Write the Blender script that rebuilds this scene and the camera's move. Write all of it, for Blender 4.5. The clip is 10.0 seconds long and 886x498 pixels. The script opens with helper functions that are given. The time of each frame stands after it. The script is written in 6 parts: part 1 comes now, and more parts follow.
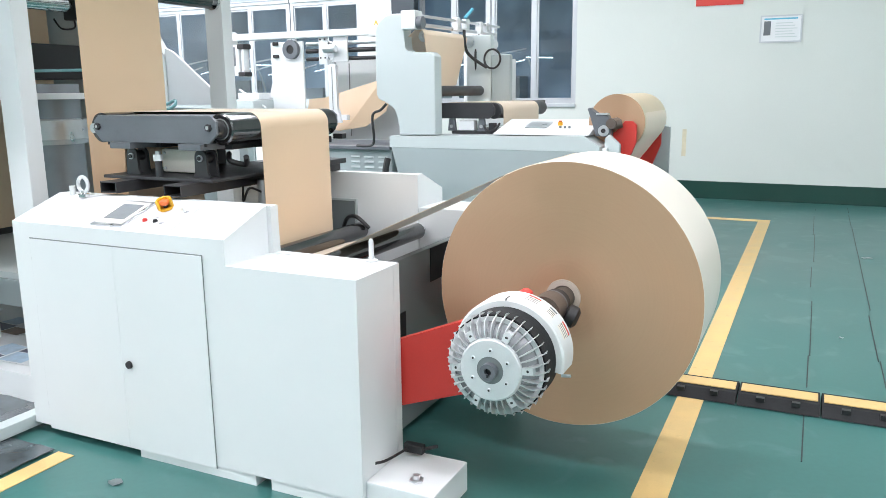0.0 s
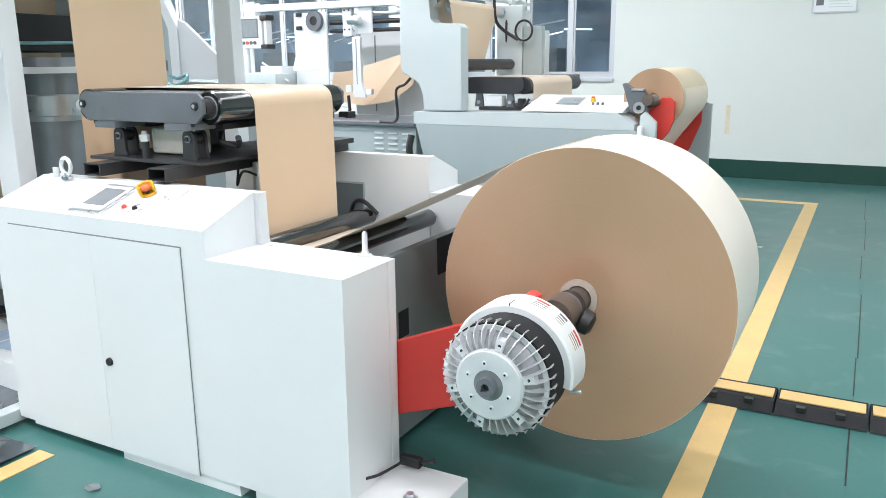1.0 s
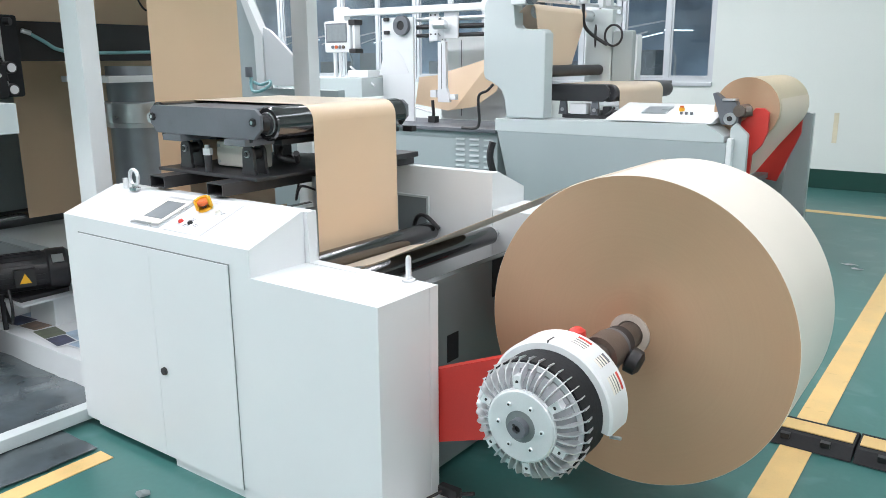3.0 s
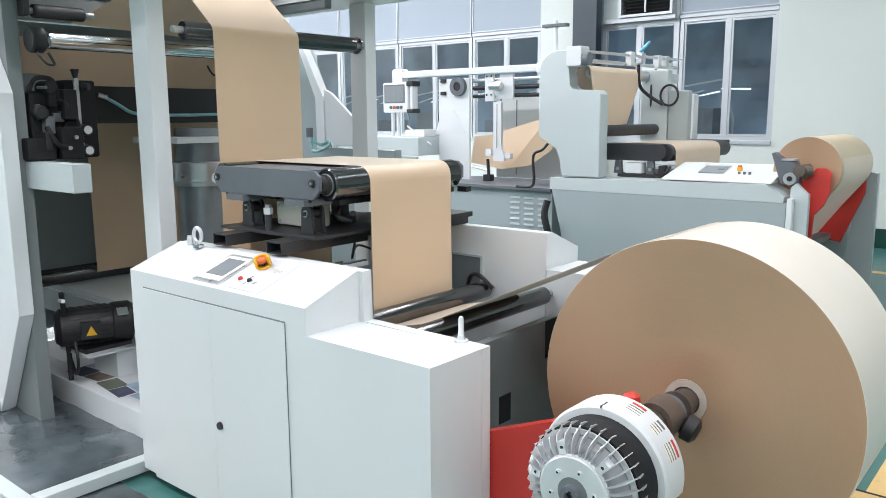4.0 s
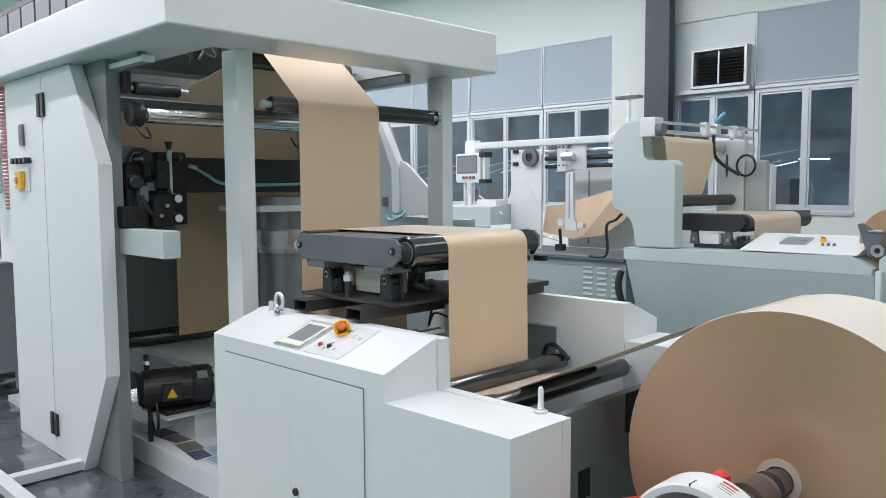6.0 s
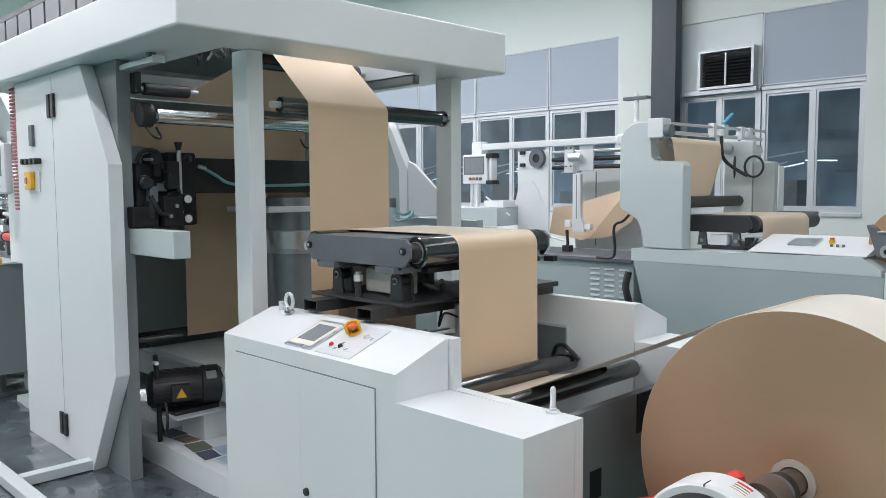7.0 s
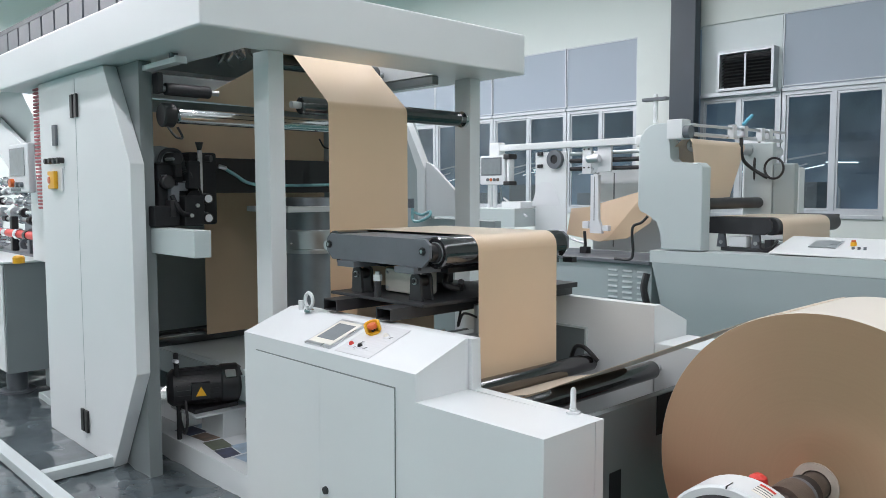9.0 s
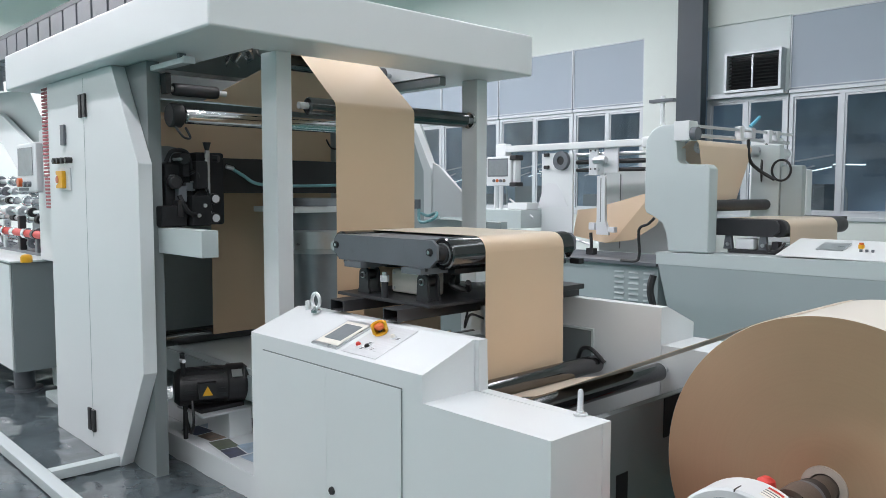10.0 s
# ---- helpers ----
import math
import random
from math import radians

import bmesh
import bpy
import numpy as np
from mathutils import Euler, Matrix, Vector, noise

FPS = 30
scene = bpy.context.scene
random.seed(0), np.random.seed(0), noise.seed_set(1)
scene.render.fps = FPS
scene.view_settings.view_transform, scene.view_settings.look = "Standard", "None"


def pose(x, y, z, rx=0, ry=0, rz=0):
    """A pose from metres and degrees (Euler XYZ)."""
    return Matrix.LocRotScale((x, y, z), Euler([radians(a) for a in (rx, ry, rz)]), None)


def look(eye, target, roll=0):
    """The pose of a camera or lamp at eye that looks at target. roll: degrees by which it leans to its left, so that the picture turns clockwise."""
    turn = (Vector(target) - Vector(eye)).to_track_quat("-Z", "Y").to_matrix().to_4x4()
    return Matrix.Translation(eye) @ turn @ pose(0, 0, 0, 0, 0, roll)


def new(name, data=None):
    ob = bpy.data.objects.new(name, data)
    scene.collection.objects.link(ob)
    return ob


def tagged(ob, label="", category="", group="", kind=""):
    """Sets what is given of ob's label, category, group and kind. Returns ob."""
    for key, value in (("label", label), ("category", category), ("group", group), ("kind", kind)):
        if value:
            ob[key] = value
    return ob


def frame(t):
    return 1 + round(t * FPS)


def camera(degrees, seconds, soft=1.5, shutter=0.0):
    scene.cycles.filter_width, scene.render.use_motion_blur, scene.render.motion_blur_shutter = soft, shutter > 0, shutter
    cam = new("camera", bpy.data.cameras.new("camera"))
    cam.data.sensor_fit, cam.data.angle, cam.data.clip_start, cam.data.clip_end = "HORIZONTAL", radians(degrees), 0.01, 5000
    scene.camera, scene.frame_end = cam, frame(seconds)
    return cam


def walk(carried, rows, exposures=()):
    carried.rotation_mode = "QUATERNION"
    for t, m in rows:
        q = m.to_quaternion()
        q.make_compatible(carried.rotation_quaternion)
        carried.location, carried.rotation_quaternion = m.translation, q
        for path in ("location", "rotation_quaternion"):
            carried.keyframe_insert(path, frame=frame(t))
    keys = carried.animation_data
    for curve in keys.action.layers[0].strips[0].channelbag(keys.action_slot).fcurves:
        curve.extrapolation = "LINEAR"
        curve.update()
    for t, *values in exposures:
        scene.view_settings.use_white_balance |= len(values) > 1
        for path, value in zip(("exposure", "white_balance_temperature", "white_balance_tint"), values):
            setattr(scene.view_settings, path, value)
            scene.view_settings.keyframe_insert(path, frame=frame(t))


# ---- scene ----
cam = camera(59.2, 10.0, soft=0.7)
PATH = [
    (0, (0.049, 0.027, 1.638), (-0.794, 1.796, 1.237), -0.6),
    (0.5, (0.0, 0.23, 1.632), (-0.857, 1.987, 1.213), -0.7),
    (1, (0.031, 0.391, 1.648), (-0.895, 2.101, 1.182), -0.5),
    (1.5, (0.08, 0.503, 1.687), (-0.949, 2.144, 1.188), -0.1),
    (2, (0.12, 0.571, 1.704), (-0.938, 2.192, 1.201), -0.2),
    (2.5, (0.128, 0.581, 1.718), (-0.957, 2.185, 1.217), -0.2),
    (4, (0.15, 0.568, 1.756), (-1.111, 2.084, 1.424), -0.4),
    (4.5, (0.146, 0.549, 1.766), (-1.165, 2.037, 1.51), -0.3),
    (5, (0.136, 0.548, 1.765), (-1.204, 2.016, 1.543), -0.3),
    (5.5, (0.132, 0.539, 1.76), (-1.255, 1.97, 1.596), -0.3),
    (7, (0.103, 0.507, 1.748), (-1.307, 1.917, 1.597), -0.3),
    (7.5, (0.102, 0.501, 1.747), (-1.318, 1.902, 1.598), -0.2),
    (8, (0.108, 0.492, 1.749), (-1.319, 1.885, 1.601), -0.2),
    (8.5, (0.098, 0.494, 1.746), (-1.335, 1.881, 1.597), -0.1),
    (9, (0.093, 0.49, 1.744), (-1.345, 1.872, 1.596), -0.1),
    (9.5, (0.088, 0.489, 1.744), (-1.355, 1.866, 1.598), -0.0),
    (10, (0.087, 0.484, 1.745), (-1.36, 1.856, 1.599), 0.1),
]
EXPOSURES = [(0, 0.63), (1.0, 0.63), (2.5, 0.46), (3.8, 0.31), (4.5, 0.21), (5.5, -0.05), (7.0, -0.17), (10.0, -0.20)]
walk(cam, [(t, look(eye, target, roll)) for t, eye, target, roll in PATH], EXPOSURES)

# ---------------------------------------------------------------- world and lights
world = bpy.data.worlds.new("world")
scene.world = world
world.use_nodes = True
world.node_tree.nodes["Background"].inputs[0].default_value = (0.62, 0.78, 1.0, 1)
world.node_tree.nodes["Background"].inputs[1].default_value = 0.25

LAMP_POWER = 185
LAMP_COLOUR = (0.985, 0.925, 0.992)
ROWS = ((-9.5, 0.40), (-4.5, 0.55), (0.6, 0.80), (4.2, 0.72), (8.2, 0.85))      # y of a row of battens, and its share of the power
COLUMNS = ((-18.0, 2.0), (-13.1, 1.5), (-8.2, 1.0), (-3.3, 0.62), (1.6, 0.46), (6.5, 0.8))      # x of a column of battens, and its share
DIM = ((-8.2, 8.2, 1.25), (-3.3, 8.2, 0.50), (1.6, 8.2, 0.05), (6.5, 8.2, 0.0), (6.5, 4.2, 0.0), (1.6, 4.2, 0.65))       # battens that are weaker, stronger or off, and their factor
FIXTURES = [(x, y) for y, share in ROWS for x, part_share in COLUMNS]


def ceiling_lamp(x, y, share, z=5.86):
    data = bpy.data.lights.new("lamp", "AREA")
    data.shape, data.size, data.size_y = "RECTANGLE", 4.6, 0.24
    data.energy, data.color = LAMP_POWER * share, LAMP_COLOUR
    ob = new("lamp", data)
    ob.location = (x, y, z)


for row_y, row_share in ROWS:
    for row_x, column_share in COLUMNS:
        left = [c for a, b, c in DIM if (a, b) == (row_x, row_y)]
        if left != [0.0]:
            ceiling_lamp(row_x, row_y, row_share * column_share * (left[0] if left else 1.0))

# ---------------------------------------------------------------- materials


def material(name, colour, rough=0.5, metal=0.0, var=0.06, scale=3.0, bump=0.02, fine=180.0, stretch=(1, 1, 1),
             rough_var=0.12, coat=0.0, emit=0.0, spots=0.0, sheen=0.0):
    """A painted, metal or paper surface: two scales of colour variation, uneven gloss and a fine relief."""
    m = bpy.data.materials.new(name)
    m.use_nodes = True
    nt = m.node_tree
    n, link = nt.nodes, nt.links.new
    bsdf = n["Principled BSDF"]
    coord = n.new("ShaderNodeTexCoord")
    mapping = n.new("ShaderNodeMapping")
    mapping.inputs["Scale"].default_value = stretch
    link(coord.outputs["Object"], mapping.inputs[0])
    info = n.new("ShaderNodeObjectInfo")
    big = n.new("ShaderNodeTexNoise")
    big.inputs["Scale"].default_value, big.inputs["Detail"].default_value = scale, 5
    small = n.new("ShaderNodeTexNoise")
    small.inputs["Scale"].default_value, small.inputs["Detail"].default_value = fine, 3
    link(mapping.outputs[0], big.inputs["Vector"])
    link(mapping.outputs[0], small.inputs["Vector"])
    add = n.new("ShaderNodeMath")
    add.operation = "MULTIPLY_ADD"
    link(small.outputs["Fac"], add.inputs[0])
    add.inputs[1].default_value = 0.35
    link(big.outputs["Fac"], add.inputs[2])
    rng = n.new("ShaderNodeMapRange")
    rng.inputs[1].default_value, rng.inputs[2].default_value = 0.4, 0.95
    rng.inputs[3].default_value, rng.inputs[4].default_value = 1 - var, 1 + var
    link(add.outputs[0], rng.inputs[0])
    mul = n.new("ShaderNodeVectorMath")
    mul.operation = "SCALE"
    mul.inputs[0].default_value = colour
    link(rng.outputs[0], mul.inputs["Scale"])
    out = mul.outputs[0]
    if spots:
        spot = n.new("ShaderNodeTexNoise")
        spot.inputs["Scale"].default_value, spot.inputs["Detail"].default_value = scale * 4.3, 8
        link(mapping.outputs[0], spot.inputs["Vector"])
        r2 = n.new("ShaderNodeMapRange")
        r2.inputs[1].default_value, r2.inputs[2].default_value = 0.62, 0.75
        r2.inputs[3].default_value, r2.inputs[4].default_value = 1.0, 1 - spots
        link(spot.outputs["Fac"], r2.inputs[0])
        m2 = n.new("ShaderNodeVectorMath")
        m2.operation = "SCALE"
        link(out, m2.inputs[0])
        link(r2.outputs[0], m2.inputs["Scale"])
        out = m2.outputs[0]
    link(out, bsdf.inputs["Base Color"])
    rr = n.new("ShaderNodeMapRange")
    rr.inputs[1].default_value, rr.inputs[2].default_value = 0.1, 0.9
    rr.inputs[3].default_value, rr.inputs[4].default_value = max(0.02, rough - rough_var), min(1, rough + rough_var)
    link(big.outputs["Fac"], rr.inputs[0])
    link(rr.outputs[0], bsdf.inputs["Roughness"])
    bsdf.inputs["Metallic"].default_value = metal
    bsdf.inputs["Coat Weight"].default_value = coat
    bsdf.inputs["Coat Roughness"].default_value = 0.22
    if sheen:
        bsdf.inputs["Sheen Weight"].default_value = sheen
        bsdf.inputs["Sheen Roughness"].default_value = 0.45
        bsdf.inputs["Sheen Tint"].default_value = (1.0, 0.93, 0.84, 1)
    if bump:
        b = n.new("ShaderNodeBump")
        b.inputs["Strength"].default_value, b.inputs["Distance"].default_value = bump, 0.004
        link(small.outputs["Fac"], b.inputs["Height"])
        link(b.outputs[0], bsdf.inputs["Normal"])
    if emit:
        bsdf.inputs["Emission Color"].default_value = (*colour, 1)
        bsdf.inputs["Emission Strength"].default_value = emit
    return m


WHITE = material("white_powder_coat", (0.74, 0.77, 0.78), 0.36, var=0.03, scale=1.4, bump=0.04, fine=420)
PALE = material("pale_grey_powder_coat", (0.54, 0.60, 0.605), 0.38, var=0.03, scale=1.2, bump=0.04, fine=420)
GREY = material("blue_grey_powder_coat", (0.36, 0.415, 0.425), 0.4, var=0.04, scale=1.2, bump=0.04, fine=420)
MID = material("mid_grey_sheet_metal", (0.20, 0.225, 0.23), 0.42, metal=0.2, var=0.08, scale=2.0)
# darker copy of the grey coat with the cheek's shade in its colour
CHEEK = material("shaded_grey_coat", (0.21, 0.235, 0.24), 0.42, var=0.05, scale=1.5, bump=0.04, fine=420)
# slate grey parts, and shade painted on a cabinet side and an opening
SHADE = material("slate_grey_and_shade_coat", (0.19, 0.22, 0.23), 0.42, var=0.05, scale=1.5, bump=0.04, fine=420)
DARK = material("dark_grey_paint", (0.132, 0.146, 0.164), 0.42, var=0.12, scale=5, bump=0.06, spots=0.15)
TUBE = material("black_painted_steel", (0.034, 0.035, 0.039), 0.45, var=0.15, scale=6, bump=0.05, spots=0.1)
BLACK = material("black_plastic", (0.018, 0.018, 0.02), 0.42, var=0.2, scale=8)
RUBBER = material("black_rubber", (0.02, 0.021, 0.023), 0.62, var=0.25, scale=9, bump=0.2, fine=90)
RUBBER.node_tree.nodes["Principled BSDF"].inputs["Specular IOR Level"].default_value = 0.2
ROLLER = material("black_anodised_roller", (0.15, 0.15, 0.155), 0.12, metal=0.92, var=0.15, scale=6, rough_var=0.04)
CHROME = material("polished_steel", (0.72, 0.73, 0.75), 0.14, metal=1.0, var=0.05, scale=10, bump=0.01)
STEEL = material("brushed_aluminium", (0.62, 0.64, 0.66), 0.32, metal=0.9, var=0.08, scale=12, bump=0.03)
BRIGHT = material("zinc_plated_steel", (0.78, 0.80, 0.82), 0.35, metal=0.45, var=0.05, scale=10, bump=0.02)
# cast aluminium darkened in colour for the shade between the brake's fins
ALU = material("shaded_cast_aluminium", (0.30, 0.31, 0.325), 0.45, metal=0.4, var=0.12, scale=14, bump=0.12, fine=120)
CAST = material("cast_aluminium_fins", (0.66, 0.67, 0.685), 0.36, metal=0.6, var=0.12, scale=14, bump=0.15, fine=120)
FACE = material("machined_aluminium_face", (0.72, 0.735, 0.75), 0.34, metal=0.35, var=0.06, scale=9, bump=0.04, fine=200)
SHAFT = material("worn_brown_shaft", (0.16, 0.13, 0.11), 0.45, metal=0.5, var=0.25, scale=14, bump=0.1, spots=0.2)
# kraft whitened in its base colour: the glare on the roll's outside
KRAFT_OUT = material("outer_paper_with_glare", (0.80, 0.735, 0.64), 0.42, var=0.03, scale=2.2, bump=0.05, fine=260, rough_var=0.04, coat=0.4, sheen=0.25)
KRAFT = material("kraft_paper", (0.69, 0.52, 0.35), 0.36, var=0.035, scale=2.2, bump=0.05, fine=260, rough_var=0.05, coat=0.2, sheen=0.9)
KRAFT_PALE = material("straw_outer_paper", (0.70, 0.58, 0.40), 0.45, var=0.04, scale=2.2, bump=0.05, fine=260, rough_var=0.05)
RED = material("red_paint", (0.62, 0.045, 0.035), 0.42, var=0.08, scale=4, bump=0.05)
YELLOW = material("yellow_plastic", (0.80, 0.42, 0.02), 0.38, var=0.06, scale=8)
ORANGE = material("orange_red_button", (0.62, 0.13, 0.03), 0.35, var=0.06, scale=8)
GLASS_FILM = material("blue_grey_window_panel", (0.31, 0.36, 0.42), 0.45, var=0.03, scale=0.7, bump=0.0)
FRAME = material("aluminium_window_frame", (0.50, 0.53, 0.56), 0.36, metal=0.35, var=0.05, scale=4)
COLUMN = material("dark_blue_grey_column", (0.030, 0.044, 0.058), 0.45, var=0.1, scale=2.5)
TAPE = material("yellow_floor_paint", (0.70, 0.48, 0.20), 0.42, var=0.10, scale=5, bump=0.08, spots=0.15)
BOARD = material("printed_paper", (0.72, 0.74, 0.76), 0.4, var=0.02)
CARD = material("grey_cardboard_core", (0.50, 0.42, 0.36), 0.75, var=0.08, scale=20)
TEAL = material("teal_hose", (0.20, 0.42, 0.45), 0.3, var=0.05)
IVORY = material("ivory_plastic", (0.80, 0.78, 0.71), 0.42, var=0.05, scale=6)
PLATE = material("brushed_label_plate", (0.66, 0.68, 0.70), 0.34, metal=0.12, var=0.06, scale=9, stretch=(1, 12, 1))
SCREEN = material("grey_lcd_screen", (0.24, 0.265, 0.28), 0.16, var=0.08, scale=20, bump=0)
LEDWHITE = material("lamp_diffuser", (0.93, 0.98, 1.0), 0.5, emit=9.0)
TUBELIGHT = material("distant_tube_lamp", (0.85, 0.95, 1.0), 0.5, emit=2.2)
GALV = material("galvanised_trunking", (0.30, 0.33, 0.36), 0.4, metal=0.6, var=0.1, scale=7)
MESHFILM = material("clear_plastic_cover", (0.80, 0.84, 0.85), 0.28, var=0.08, scale=9, bump=0.2, fine=60)
BLUEPLASTIC = material("light_blue_plastic", (0.12, 0.45, 0.62), 0.35, var=0.05)
SKIRT = material("dark_green_wall_paint", (0.008, 0.048, 0.037), 0.4, var=0.12, scale=1.4, bump=0.05)
MOSS = material("printed_green", (0.13, 0.15, 0.10), 0.4, var=0.4, scale=30)
PRINT_NIGHT = material("printed_night_blue", (0.06, 0.065, 0.12), 0.35, var=0.7, scale=18)
PRINT_SKY = material("printed_sky_blue", (0.38, 0.50, 0.62), 0.35, var=0.35, scale=10)
PRINT_BROWN = material("printed_brown", (0.20, 0.13, 0.09), 0.35, var=0.7, scale=22)
HOSE_RED = material("red_braided_hose", (0.40, 0.11, 0.12), 0.6, var=0.2, scale=30)


def wall_material():
    return material("cream_wall_paint", (0.61, 0.65, 0.625), 0.62, var=0.035, scale=0.55, bump=0.05, fine=60, spots=0.025)


WALL = wall_material()
WALLB = material("white_ceiling_paint", (0.72, 0.73, 0.72), 0.7, var=0.03, scale=0.5)


def edge_material():
    """Cut edge of the wound paper: fine rings round the roll's axis, which is local y."""
    m = material("paper_roll_end", (0.50, 0.318, 0.196), 0.34, metal=0.35, var=0.05, scale=1.6, bump=0.0, rough_var=0.04)
    nt = m.node_tree
    n, link = nt.nodes, nt.links.new
    coord = n.new("ShaderNodeTexCoord")
    mp = n.new("ShaderNodeMapping")
    mp.inputs["Scale"].default_value = (1, 0, 1)
    link(coord.outputs["Object"], mp.inputs[0])
    ln = n.new("ShaderNodeVectorMath")
    ln.operation = "LENGTH"
    link(mp.outputs[0], ln.inputs[0])
    rings = n.new("ShaderNodeTexNoise")
    rings.noise_dimensions = "1D"
    rings.inputs["Scale"].default_value, rings.inputs["Detail"].default_value = 95, 4
    link(ln.outputs["Value"], rings.inputs["W"])
    mr = n.new("ShaderNodeMapRange")
    mr.inputs[3].default_value, mr.inputs[4].default_value = 0.975, 1.025
    link(rings.outputs["Fac"], mr.inputs[0])
    bsdf = n["Principled BSDF"]
    src = bsdf.inputs["Base Color"].links[0].from_socket
    sc = n.new("ShaderNodeVectorMath")
    sc.operation = "SCALE"
    link(src, sc.inputs[0])
    link(mr.outputs[0], sc.inputs["Scale"])
    link(sc.outputs[0], bsdf.inputs["Base Color"])
    # the wound edges brush the gloss round the axis
    round_axis = n.new("ShaderNodeTangent")
    round_axis.direction_type, round_axis.axis = "RADIAL", "Y"
    link(round_axis.outputs[0], bsdf.inputs["Tangent"])
    bsdf.inputs["Anisotropic"].default_value = 0.9
    bsdf.inputs["Specular IOR Level"].default_value = 0.9
    return m


EDGE = edge_material()


def floor_material():
    """Worn green epoxy: cloudy gloss, pale scuffs and fine scratches."""
    m = material("green_epoxy_floor", (0.043, 0.150, 0.139), 0.33, var=0.12, scale=0.7, bump=0.02, fine=35, rough_var=0.10, coat=0.12)
    nt = m.node_tree
    n, link = nt.nodes, nt.links.new
    coord = n.new("ShaderNodeTexCoord")
    scuff = n.new("ShaderNodeTexNoise")
    scuff.inputs["Scale"].default_value, scuff.inputs["Detail"].default_value = 2.6, 12
    scuff.inputs["Distortion"].default_value = 1.2
    link(coord.outputs["Object"], scuff.inputs["Vector"])
    mr = n.new("ShaderNodeMapRange")
    mr.inputs[1].default_value, mr.inputs[2].default_value = 0.56, 0.74
    mr.inputs[3].default_value, mr.inputs[4].default_value = 0.0, 0.22
    link(scuff.outputs["Fac"], mr.inputs[0])
    mix = n.new("ShaderNodeMix")
    mix.data_type = "RGBA"
    bsdf = n["Principled BSDF"]
    src = bsdf.inputs["Base Color"].links[0].from_socket
    link(mr.outputs[0], mix.inputs["Factor"])
    link(src, mix.inputs[6])
    mix.inputs[7].default_value = (0.26, 0.38, 0.38, 1)
    link(mix.outputs[2], bsdf.inputs["Base Color"])
    return m


FLOOR = floor_material()


def film_material():
    m = material("dark_plastic_sheet", (0.075, 0.095, 0.105), 0.14, var=0.4, scale=2.2, bump=0.5, fine=9, coat=0.4, spots=0.3)
    return m


FILM = film_material()


def pane_material():
    m = bpy.data.materials.new("window_glass")
    m.use_nodes = True
    b = m.node_tree.nodes["Principled BSDF"]
    b.inputs["Base Color"].default_value = (0.80, 0.88, 0.92, 1)
    b.inputs["Roughness"].default_value = 0.02
    b.inputs["Transmission Weight"].default_value = 1.0
    b.inputs["IOR"].default_value = 1.5
    return m


PANE = pane_material()
# weak emission stands in for the light that falls on the yard
OUTSIDE = material("blue_yard_painted_glow", (0.20, 0.27, 0.34), 0.8, var=0.8, scale=0.9, bump=0.0, emit=0.12)

# ---------------------------------------------------------------- mesh helpers
ORIGIN = {}


def thing(name, at, label, category, group="", kind=""):
    """An empty at the foot of a thing; its parts hang under it."""
    ob = new(name)
    ob.empty_display_size = 0.1
    ob.location = at
    ORIGIN[ob] = Vector(at)
    return tagged(ob, label, category, group, kind)


def finish(bm, name, mat, smooth=35):
    mesh = bpy.data.meshes.new(name)
    bmesh.ops.recalc_face_normals(bm, faces=bm.faces)
    bm.to_mesh(mesh)
    bm.free()
    for m in (mat if isinstance(mat, (list, tuple)) else [mat]):
        mesh.materials.append(m)
    if smooth:
        mesh.shade_smooth()
        mesh.set_sharp_from_angle(angle=radians(smooth))
    return mesh


def even_shading(ob, smooth):
    """Keeps flat faces flat beside their rounded edges."""
    if smooth:
        m = ob.modifiers.new("weighted_normal", "WEIGHTED_NORMAL")
        m.keep_sharp = True


def part(name, bm, mat, parent, label="", smooth=35, pivot=None):
    """One mesh under a thing or a part. The bmesh is in world places; pivot is where a turning part has its origin."""
    base = ORIGIN[parent]
    at = Vector(pivot) if pivot is not None else base
    bmesh.ops.translate(bm, verts=bm.verts, vec=-at)
    ob = new(name, finish(bm, name, mat, smooth))
    ob.parent = parent
    ob.location = at - base
    ORIGIN[ob] = at
    even_shading(ob, smooth)
    return tagged(ob, label)


def solo(name, bm, mat, label, category="", kind="", group="", smooth=35):
    """A thing of one mesh, or a piece of the setting."""
    ob = new(name, finish(bm, name, mat, smooth))
    ORIGIN[ob] = Vector((0, 0, 0))
    even_shading(ob, smooth)
    return tagged(ob, label, category, group, kind)


def B():
    return bmesh.new()


def bevel(bm, geom_edges, r, seg=2):
    if r > 0:
        bmesh.ops.bevel(bm, geom=geom_edges, offset=r, segments=seg, affect="EDGES", profile=0.5, clamp_overlap=True)


def box(x0, x1, y0, y1, z0, z1, r=0.0, bm=None, seg=2):
    bm = bm or B()
    out = bmesh.ops.create_cube(bm, size=1.0)
    for v in out["verts"]:
        v.co = Vector((x0 + (v.co.x + 0.5) * (x1 - x0), y0 + (v.co.y + 0.5) * (y1 - y0), z0 + (v.co.z + 0.5) * (z1 - z0)))
    if r:
        edges = {e for v in out["verts"] for e in v.link_edges}
        bevel(bm, list(edges), r, seg)
    return bm


